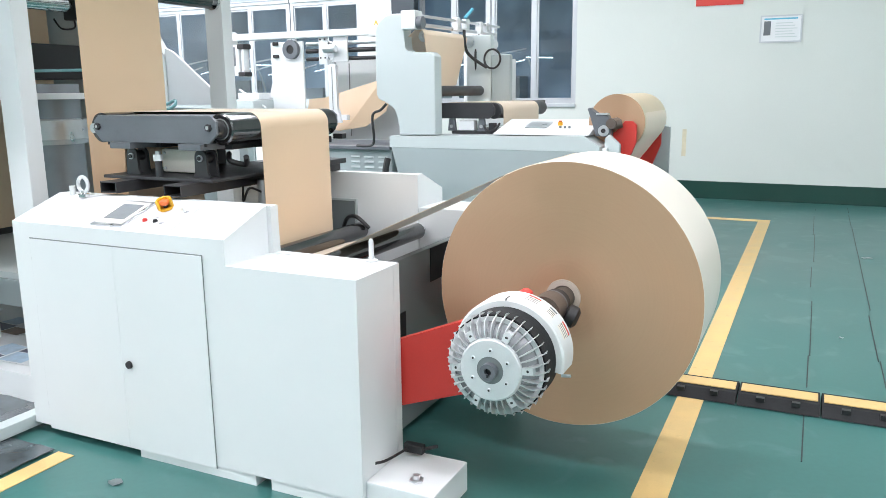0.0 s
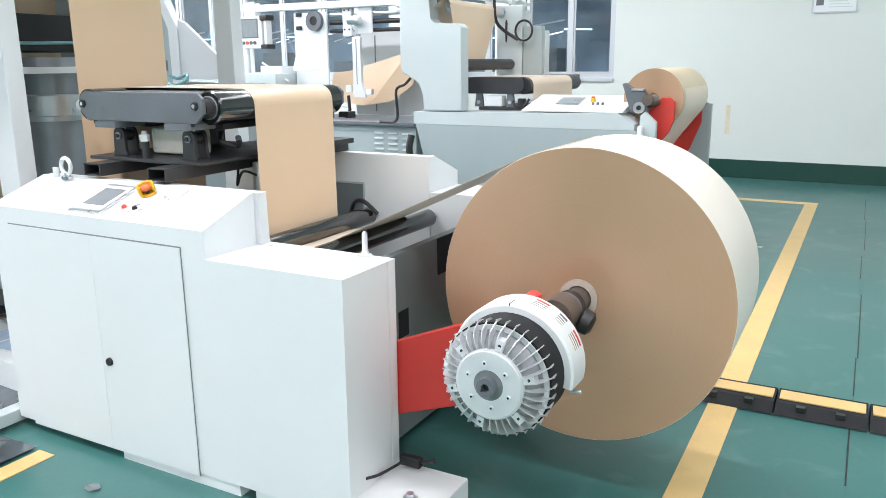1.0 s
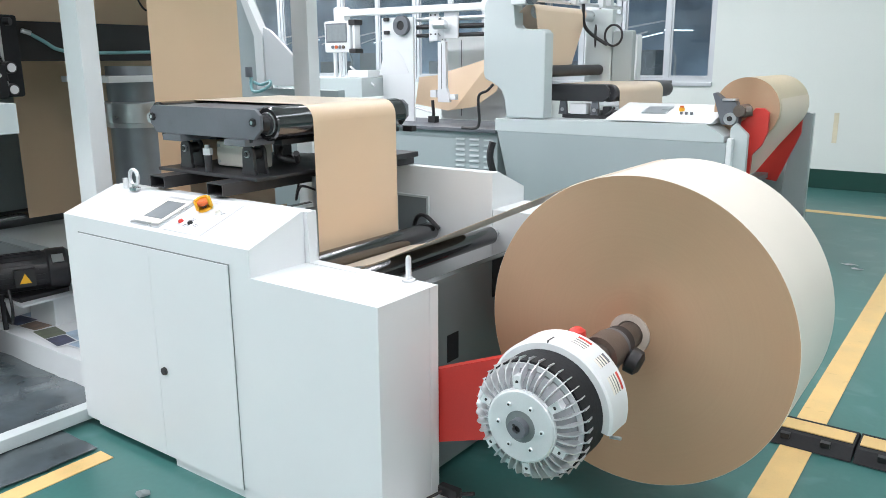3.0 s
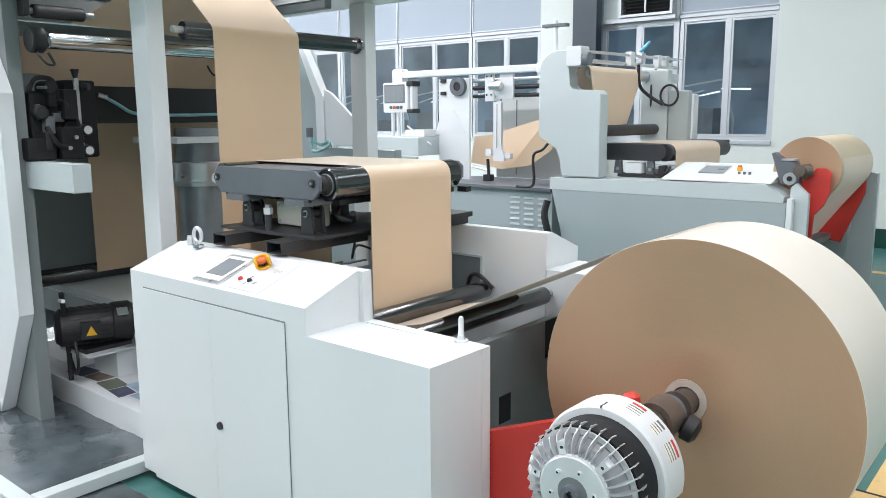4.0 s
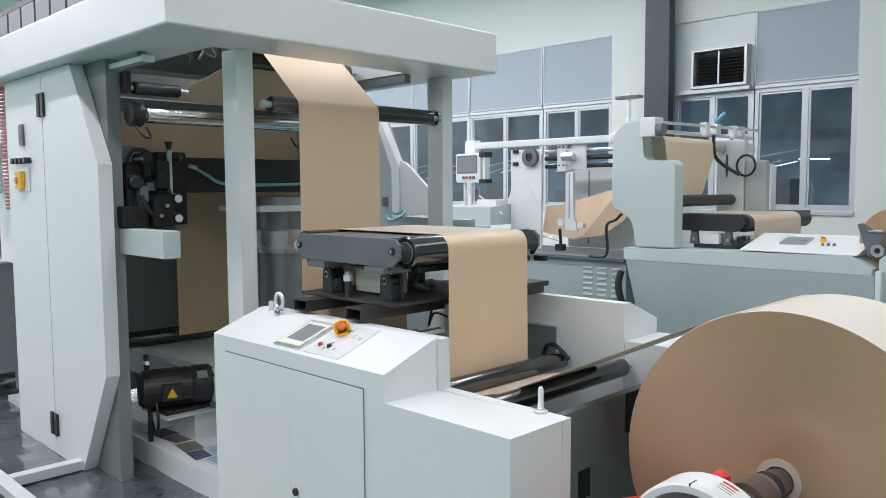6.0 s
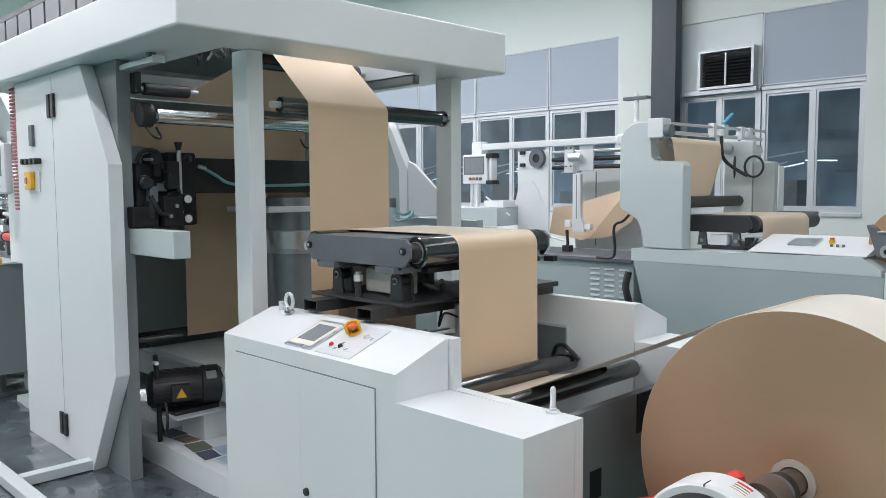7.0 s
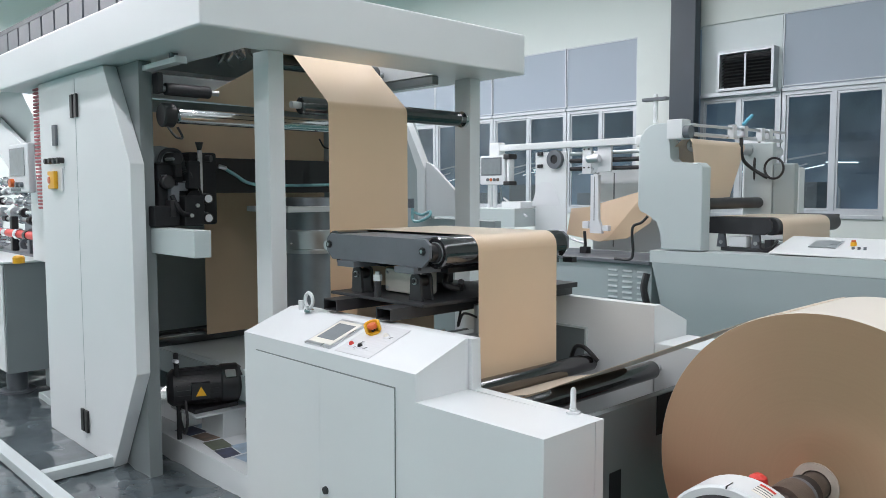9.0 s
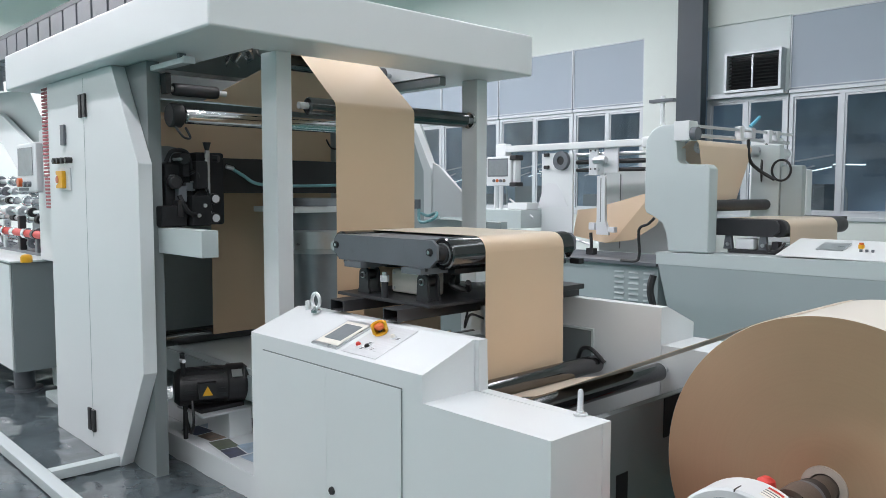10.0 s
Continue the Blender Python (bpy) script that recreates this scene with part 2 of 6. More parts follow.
def prism(pts, axis, a, b, r=0.0, bm=None, seg=2):
    """A flat outline pulled from a to b along an axis. pts: (x, z) for y, (y, z) for x, (x, y) for z."""
    bm = bm or B()

    def at(p, d):
        return {"y": (p[0], d, p[1]), "x": (d, p[0], p[1]), "z": (p[0], p[1], d)}[axis]
    va = [bm.verts.new(at(p, a)) for p in pts]
    vb = [bm.verts.new(at(p, b)) for p in pts]
    n = len(pts)
    faces = [bm.faces.new(va), bm.faces.new(vb[::-1])]
    for i in range(n):
        faces.append(bm.faces.new((va[i], va[(i + 1) % n], vb[(i + 1) % n], vb[i])))
    if r:
        bevel(bm, list({e for f in faces for e in f.edges}), r, seg)
    return bm


def basis(d):
    d = Vector(d).normalized()
    u = d.orthogonal().normalized()
    return u, d.cross(u)


def cyl(p0, p1, r0, r1=None, n=24, bm=None, r=0.0):
    bm = bm or B()
    p0, p1 = Vector(p0), Vector(p1)
    u, w = basis(p1 - p0)
    r1 = r0 if r1 is None else r1
    d = (p1 - p0).normalized()
    prof = [(0.0, r0), ((p1 - p0).length, r1)]
    if r:
        ln = (p1 - p0).length
        prof = [(0, r0 - r), (r, r0), (ln - r, r1), (ln, r1 - r)]
    return lathe(p0, d, prof, n, bm)


def lathe(p0, axis, prof, n=32, bm=None, caps=True):
    """prof: (distance along the axis, radius)."""
    bm = bm or B()
    p0, d = Vector(p0), Vector(axis).normalized()
    u, w = basis(d)
    rings = []
    for s, rad in prof:
        rings.append([bm.verts.new(p0 + d * s + (u * math.cos(2 * math.pi * i / n) + w * math.sin(2 * math.pi * i / n)) * rad) for i in range(n)])
    for a, b in zip(rings, rings[1:]):
        for i in range(n):
            bm.faces.new((a[i], a[(i + 1) % n], b[(i + 1) % n], b[i]))
    if caps:
        bm.faces.new(rings[0])
        bm.faces.new(rings[-1][::-1])
    return bm


def ring(p0, axis, r_in, r_out, length, n=40, bm=None):
    """A hollow ring."""
    bm = bm or B()
    p0, d = Vector(p0), Vector(axis).normalized()
    u, w = basis(d)
    loops = []
    for s, rad in ((0, r_in), (0, r_out), (length, r_out), (length, r_in)):
        loops.append([bm.verts.new(p0 + d * s + (u * math.cos(2 * math.pi * i / n) + w * math.sin(2 * math.pi * i / n)) * rad) for i in range(n)])
    for k in range(4):
        a, b = loops[k], loops[(k + 1) % 4]
        for i in range(n):
            bm.faces.new((a[i], a[(i + 1) % n], b[(i + 1) % n], b[i]))
    return bm


def tube(pts, rad, n=8, bm=None, closed=False):
    """A round hose or cable along points."""
    bm = bm or B()
    pts = [Vector(p) for p in pts]
    rings = []
    ref = None
    for i, p in enumerate(pts):
        a = pts[i - 1] if (i > 0 or closed) else p
        b = pts[(i + 1) % len(pts)] if (i < len(pts) - 1 or closed) else p
        d = (b - a).normalized()
        if ref is None:
            ref = d.orthogonal().normalized()
        u = (ref - d * ref.dot(d)).normalized()
        ref = u
        w = d.cross(u)
        rings.append([bm.verts.new(p + (u * math.cos(2 * math.pi * k / n) + w * math.sin(2 * math.pi * k / n)) * rad) for k in range(n)])
    pairs = list(zip(rings, rings[1:])) + ([(rings[-1], rings[0])] if closed else [])
    for a, b in pairs:
        for k in range(n):
            bm.faces.new((a[k], a[(k + 1) % n], b[(k + 1) % n], b[k]))
    if not closed:
        bm.faces.new(rings[0][::-1])
        bm.faces.new(rings[-1])
    return bm


def bend(p, steps=8):
    """A smooth line (Catmull-Rom) through points."""
    p = [Vector(q) for q in p]
    out = []
    for i in range(len(p) - 1):
        a, b, c, d = p[max(i - 1, 0)], p[i], p[i + 1], p[min(i + 2, len(p) - 1)]
        for k in range(steps):
            t = k / steps
            out.append(0.5 * ((2 * b) + (c - a) * t + (2 * a - 5 * b + 4 * c - d) * t * t + (3 * b - a - 3 * c + d) * t ** 3))
    return out + [p[-1]]


def strip(path, y0, y1, thick=0.0012, bm=None):
    """A sheet of paper of that width across the machine, along a path of (x, z)."""
    bm = bm or B()
    q = [Vector((x, 0, z)) for x, z in path]
    rows = []
    for i, p in enumerate(q):
        d = (q[min(i + 1, len(q) - 1)] - q[max(i - 1, 0)]).normalized()
        nrm = Vector((-d.z, 0, d.x)) * thick
        rows.append([bm.verts.new((c.x, y, c.z)) for c, y in ((p, y0), (p, y1), (p + nrm, y1), (p + nrm, y0))])
    for a, b in zip(rows, rows[1:]):
        for k in range(4):
            bm.faces.new((a[k], a[(k + 1) % 4], b[(k + 1) % 4], b[k]))
    bm.faces.new(rows[0])
    bm.faces.new(rows[-1][::-1])
    return bm


def arc(cx, cz, rad, a0, a1, n=10):
    """Points (x, z) on an arc, in degrees."""
    return [(cx + rad * math.cos(radians(a0 + (a1 - a0) * i / n)), cz + rad * math.sin(radians(a0 + (a1 - a0) * i / n))) for i in range(n + 1)]


def roller(name, x, z, y0, y1, rad, parent, mat=None, stub=0.018, stub_len=0.06, label=""):
    """A roller across the machine with its two thinner journals."""
    o = part(name, lathe((x, y0 + stub_len, z), (0, 1, 0), [(0, rad * 0.9), (0.006, rad), (y1 - y0 - 2 * stub_len - 0.006, rad), (y1 - y0 - 2 * stub_len, rad * 0.9)], 32), mat or ROLLER, parent, label)
    part("journal", cyl((x, y0, z), (x, y0 + stub_len + 0.001, z), stub, n=16), STEEL, o)
    part("journal", cyl((x, y1 - stub_len - 0.001, z), (x, y1, z), stub, n=16), STEEL, o)
    return o


def frame_panel(x0, x1, z0, z1, y, w, d, bm=None):
    """Four bars round an opening in a wall that faces -y."""
    bm = bm or B()
    box(x0, x1, y, y + d, z0, z0 + w, bm=bm)
    box(x0, x1, y, y + d, z1 - w, z1, bm=bm)
    box(x0, x0 + w, y, y + d, z0 + w, z1 - w, bm=bm)
    box(x1 - w, x1, y, y + d, z0 + w, z1 - w, bm=bm)
    return bm


# ---------------------------------------------------------------- the hall
WY = 12.17          # face of the window wall
WX0, WX1 = -21.0, 9.0


def hall():
    solo("floor", box(WX0, WX1, -14, WY, -0.2, 0.0), FLOOR, "worn green epoxy factory floor", "floor", "structure")
    # the window wall: pieces round the openings
    wins = [(-6.12, -4.86), (-4.84, -3.41)]
    lo, hi = 1.40, 4.34
    bm = box(WX0, WX1, WY, WY + 0.24, 0.26, lo)
    box(WX0, WX1, WY, WY + 0.24, hi, 8.0, bm=bm)
    box(-3.41, WX1, WY, WY + 0.24, lo, hi, bm=bm)
    box(-7.28, -6.62, WY - 0.03, WY + 0.24, lo, hi, bm=bm)
    box(WX0, -13.95, WY, WY + 0.24, lo, hi, bm=bm)
    solo("wall_north", bm, WALL, "cream painted factory wall with window bays", "wall", "structure")
    solo("baseboard", box(WX0, WX1, WY - 0.006, WY + 0.24, 0.0, 0.26), SKIRT, "dark green painted wall base", "baseboard", "structure")
    solo("wall_south", box(WX0, WX1, -14.24, -14, 0, 8), WALL, "cream painted factory wall", "wall", "structure")
    solo("wall_west", box(WX0 - 0.24, WX0, -14, WY, 0, 8), WALL, "cream painted factory wall", "wall", "structure")
    solo("wall_east", box(WX1, WX1 + 0.24, -14, WY, 0, 8), WALL, "cream painted factory wall", "wall", "structure")
    solo("ceiling", box(WX0, WX1, -14, WY, 8.0, 8.2), WALLB, "white factory ceiling", "ceiling", "structure")
    solo("column", box(-6.50, -6.07, WY - 0.32, WY - 0.145, 0, 8, 0.01), COLUMN, "dark blue-grey steel column against the wall", "column", "structure")
    # the backdrop glows by itself instead of being lit
    solo("backdrop", box(-18, 0, WY + 4, WY + 4.1, -1, 7), OUTSIDE, "bluish yard backdrop with a faint glow of its own beyond the windows", "backdrop", "structure")
    shed = thing("neighbour_shed", (-5.2, 15.5, 0), "dim open shed with lit tubes beyond the windows", "shed")
    # the slab carries the yard's painted glow too
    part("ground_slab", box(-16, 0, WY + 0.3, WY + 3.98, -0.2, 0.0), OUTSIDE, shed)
    for k in range(9):
        x = -15.0 + 1.15 * k + 0.2 * (k % 3)
        part("tube_lamp", cyl((x, 15.5, 2.26 + 0.05 * (k % 2)), (x + 0.55, 15.5, 2.24 + 0.05 * (k % 2)), 0.011, n=10), TUBELIGHT, shed, "glowing tube")
        part("tube_lamp", cyl((x - 0.5, 15.7, 2.02 + 0.06 * (k % 3)), (x - 0.1, 15.7, 2.10 + 0.06 * (k % 3)), 0.009, n=8), TUBELIGHT, shed, "glowing tube")
        part("roof_beam", prism([(x - 0.95, 2.29), (x - 0.05, 2.42), (x - 0.05, 2.45), (x - 0.95, 2.32)], "y", 15.6, 15.64), WHITE, shed)
        part("roof_beam", prism([(x - 0.82, 2.12), (x - 0.38, 2.23), (x - 0.38, 2.255), (x - 0.82, 2.145)], "y", 15.6, 15.64), WHITE, shed)
        part("post", prism([(x, 2.24), (x + 0.03, 2.24), (x + 0.25, 1.75), (x + 0.25, 0.0), (x + 0.21, 0.0), (x + 0.21, 1.75)], "y", 15.55, 15.58), GREY, shed)
        part("crate", box(x - 0.7, x - 0.1, 15.4, 15.9, 0.001, 1.5 + 0.2 * (k % 3), 0.01), (GREY, SHADE, MID)[k % 3], shed)
    for fx, fy in FIXTURES:
        lamp = thing("ceiling_light", (fx, fy, 5.91), "long white fluorescent batten hanging under the ceiling", "ceiling light", "ceiling lights")
        part("body", box(fx - 2.35, fx + 2.35, fy - 0.09, fy + 0.09, 5.94, 6.0, 0.01), WHITE, lamp)
        part("diffuser", box(fx - 2.3, fx + 2.3, fy - 0.07, fy + 0.07, 5.89, 5.94, 0.01), LEDWHITE, lamp, "glowing white tube cover")
        part("rod", cyl((fx - 1.7, fy, 6.0), (fx - 1.7, fy, 8.0), 0.008, n=8), STEEL, lamp)
        part("rod", cyl((fx + 1.7, fy, 6.0), (fx + 1.7, fy, 8.0), 0.008, n=8), STEEL, lamp)


def window_bay(no, x0, x1, split, vent=False, left_panel=True):
    """A bay of the window wall: sliding panes below, an opaque panel or a fan box above."""
    w = tagged(new("window_%d" % no), "aluminium factory window with dark panes and a grey panel above", "window", "", "structure")
    ORIGIN[w] = Vector((0, 0, 0))
    y = WY + 0.03
    part("window_frame", frame_panel(x0, x1, 1.40, 3.20, y, 0.055, 0.08), FRAME, w)
    part("window_sill", box(x0, x1, WY - 0.03, WY + 0.02, 1.34, 1.398, 0.006), FRAME, w)
    mid = x0 + (x1 - x0) * split
    part("mullion", box(mid - 0.035, mid + 0.035, y - 0.004, y + 0.06, 1.456, 3.144), FRAME, w)
    for a, b, dy in ((x0 + 0.056, mid - 0.036, 0.035), (mid + 0.036, x1 - 0.056, 0.02)):
        part("sash", frame_panel(a, b, 1.458, 3.142, y + dy - 0.012, 0.03, 0.02), FRAME, w)
        part("pane", box(a + 0.031, b - 0.031, y + dy, y + dy + 0.006, 1.49, 3.11), PANE, w).visible_shadow = False
    part("transom", box(x0, x1, WY - 0.004, WY + 0.12, 3.202, 3.25, 0.002), FRAME, w)
    if vent:
        part("upper_panel", box(x0, x1, WY + 0.03, WY + 0.06, 3.251, 4.34), PALE, w, "pale grey upper panel")
        fx0, fx1, fz0, fz1 = -5.79, -4.91, 3.27, 3.87
        fan = part("fan_frame", frame_panel(fx0, fx1, fz0, fz1, WY - 0.14, 0.04, 0.17), FRAME, w, "square metal frame of a wall fan")
        part("ledge", box(x0 + 0.09, x1 - 0.02, WY - 0.10, WY - 0.0045, 3.20, 3.262, 0.004), FRAME, w)
        part("back", box(fx0 + 0.056, fx1 - 0.056, WY - 0.01, WY + 0.02, fz0 + 0.056, fz1 - 0.056), BLACK, fan)
        part("bar", box((fx0 + fx1) / 2 - 0.012, (fx0 + fx1) / 2 + 0.012, WY - 0.13, WY - 0.11, fz0 + 0.056, fz1 - 0.056), FRAME, fan)
        for k in range(9):
            z = fz0 + 0.08 + k * 0.05
            part("louvre", prism([(WY - 0.11, z), (WY - 0.06, z + 0.028), (WY - 0.058, z + 0.025), (WY - 0.108, z - 0.003)], "x", fx0 + 0.06, fx1 - 0.06), RUBBER, fan)
    else:
        part("upper_panel", box(x0 + 0.01, x1 - 0.01, WY + 0.02, WY + 0.05, 3.251, 4.32), GLASS_FILM, w, "blue-grey opaque upper panel")
        part("bead", frame_panel(x0, x1, 3.272, 4.338, WY + 0.004, 0.016, 0.05), FRAME, w)


def wall_things():
    solo("trim_wall_mark", box(-1.76, -1.70, WY - 0.0025, WY - 0.0005, 0.62, 1.02), material("ochre_wall_stain", (0.62, 0.57, 0.42), 0.7, var=0.15, scale=9), "faint ochre mark on the wall", "wall mark", "structure")
    s = thing("notice_board", (-0.5, WY - 0.02, 2.24), "small framed white notice with a dark picture on the wall", "notice")
    part("frame", frame_panel(-0.78, -0.24, 2.23, 2.60, WY - 0.016, 0.02, 0.014), FRAME, s)
    part("sheet", box(-0.76, -0.26, WY - 0.008, WY - 0.003, 2.25, 2.58), BOARD, s)
    part("picture", box(-0.73, -0.64, WY - 0.0095, WY - 0.0085, 2.33, 2.52), DARK, s)
    part("heading", box(-0.73, -0.3, WY - 0.0095, WY - 0.0085, 2.54, 2.56), BLUEPLASTIC, s)
    for k in range(6):
        part("text_bar", box(-0.58, -0.30 - 0.03 * (k % 3), WY - 0.0095, WY - 0.0085, 2.30 + k * 0.037, 2.312 + k * 0.037), PALE, s)
    w = thing("warning_sign", (-6.95, WY - 0.034, 2.63), "yellow electric shock warning triangle on the white pillar", "sign")
    part("triangle", prism([(-7.05, 2.63), (-6.86, 2.63), (-6.955, 2.83)], "y", WY - 0.035, WY - 0.0315), YELLOW, w)
    part("field", prism([(-7.015, 2.65), (-6.895, 2.65), (-6.955, 2.778)], "y", WY - 0.037, WY - 0.0355), BOARD, w)
    part("bolt_mark", box(-6.965, -6.945, WY - 0.0385, WY - 0.0375, 2.665, 2.74), BLACK, w)
    part("caption", box(-7.01, -6.94, WY - 0.035, WY - 0.0315, 2.56, 2.60), YELLOW, w)
    r = thing("wall_sign", (-1.34, WY - 0.01, 2.78), "red sign strip high on the wall", "sign")
    part("plate", box(-1.66, -1.02, WY - 0.012, WY - 0.002, 2.77, 3.05), RED, r)


def floor_lines():
    solo("trim_yellow_line_aisle", box(-0.52, -0.385, 1.0, 10.40, 0.0, 0.004), TAPE, "yellow painted aisle line on the floor", "floor line", "structure")
    solo("trim_yellow_line_back", box(-6.0, -0.52, 10.26, 10.40, 0.0, 0.004), TAPE, "yellow painted aisle line on the floor", "floor line", "structure")
    solo("trim_yellow_line_side", box(-3.03, -2.93, 0.4, 2.30, 0.0, 0.004), TAPE, "worn yellow floor line beside the machine", "floor line", "structure")
    bm = B()
    rng = random.Random(4)
    for x, y0, y1 in ((0.11, 3.6, 11.6), (0.50, 4.6, 11.9), (1.3, 3.0, 11)):
        y = y0
        while y < y1:
            ln = rng.uniform(0.5, 1.6)
            dx = rng.uniform(-0.012, 0.012)
            box(x + dx - 0.0032, x + dx + 0.0032, y, min(y + ln, y1), -0.002, 0.0025, bm=bm)
            y += ln + (rng.uniform(0.1, 0.8) if rng.random() < 0.5 else 0)
    solo("trim_floor_joint", bm, BLACK, "dark open joints in the floor", "floor joint", "structure")


def floor_scraps():
    """Small torn bits on the floor, each a bent flake."""
    for x, y, r, turn in ((-0.82, 7.88, 0.055, 0.3), (-0.73, 7.75, 0.04, 1.4), (-2.55, 2.196, 0.035, 0.8), (0.58, 8.40, 0.045, 2.0), (0.72, 6.1, 0.02, 0.4), (0.30, 5.6, 0.015, 1.1)):
        bm = B()
        rim = []
        for k in range(9):
            a = 2 * math.pi * k / 9
            q = r * (0.7 + 0.5 * noise.noise(Vector((x * 7 + k, y * 5, 1.0))))
            rim.append(bm.verts.new((x + q * 1.6 * math.cos(a + turn), y + q * math.sin(a + turn), 0.003 + 0.006 * abs(math.sin(a * 1.5)))))
        mid = bm.verts.new((x, y, 0.004))
        for k in range(9):
            bm.faces.new((rim[k], rim[(k + 1) % 9], mid))
        bmesh.ops.solidify(bm, geom=bm.faces[:], thickness=0.001)
        solo("paper_scrap", bm, GREY if x < -2 else BOARD, "dull torn film scrap on the green floor" if x < -2 else "torn white paper scrap on the green floor", "paper scrap", group="paper scraps", smooth=0)


def cable_ramp():
    """Black rubber cable protector with a yellow lid, laid along x in short lengths."""
    xs = [-0.62 - 0.40, -0.62, -0.22, 0.18, 0.58, 0.98, 1.38]
    for x in xs:
        rt = thing("cable_ramp", (x, 4.27, 0), "black rubber cable ramp with a yellow lid on the floor", "cable ramp", "cable ramps")
        L = 0.392
        part("body", prism([(4.14, 0.004), (4.20, 0.05), (4.38, 0.05), (4.45, 0.004)], "x", x, x + L, 0.004), RUBBER, rt)
        part("lid", box(x + 0.01, x + L - 0.01, 4.235, 4.345, 0.0505, 0.057, 0.002), TAPE, rt, "worn yellow lid")
        for k in range(2):
            part("slot", box(x + 0.09 + k * 0.17, x + 0.13 + k * 0.17, 4.165, 4.195, 0.03, 0.052), BLACK, rt)


# ---------------------------------------------------------------- the unwinder
WEB0, WEB1 = 3.095, 3.675           # the paper web across the machine
SLOPE0, SLOPE1 = (2.42, 1.055), (2.69, 1.155)


def on_slope(x, s, lift=0.0):
    """A point of the sloping console: s runs from its front edge to its ridge."""
    y = SLOPE0[0] + (SLOPE1[0] - SLOPE0[0]) * s
    z = SLOPE0[1] + (SLOPE1[1] - SLOPE0[1]) * s
    n = Vector((0, -(SLOPE1[1] - SLOPE0[1]), SLOPE1[0] - SLOPE0[0])).normalized()
    return Vector((x, y, z)) + n * lift


def slope_box(x0, x1, s0, s1, l0, l1, bm=None):
    bm = bm or B()
    c = [bm.verts.new(on_slope(x, s, l)) for l in (l0, l1) for x, s in ((x0, s0), (x1, s0), (x1, s1), (x0, s1))]
    for f in ((0, 1, 2, 3), (7, 6, 5, 4), (0, 4, 5, 1), (1, 5, 6, 2), (2, 6, 7, 3), (3, 7, 4, 0)):
        bm.faces.new([c[i] for i in f])
    return bm


def slope_knob(x, s, rad, h, mat, parent, name="button", label="", dome=False):
    p, q = on_slope(x, s, 0.002), on_slope(x, s, h)
    return part(name, cyl(p, q, rad, rad * (0.75 if dome else 0.95), 16, r=min(0.003, h * 0.2)), mat, parent, label)


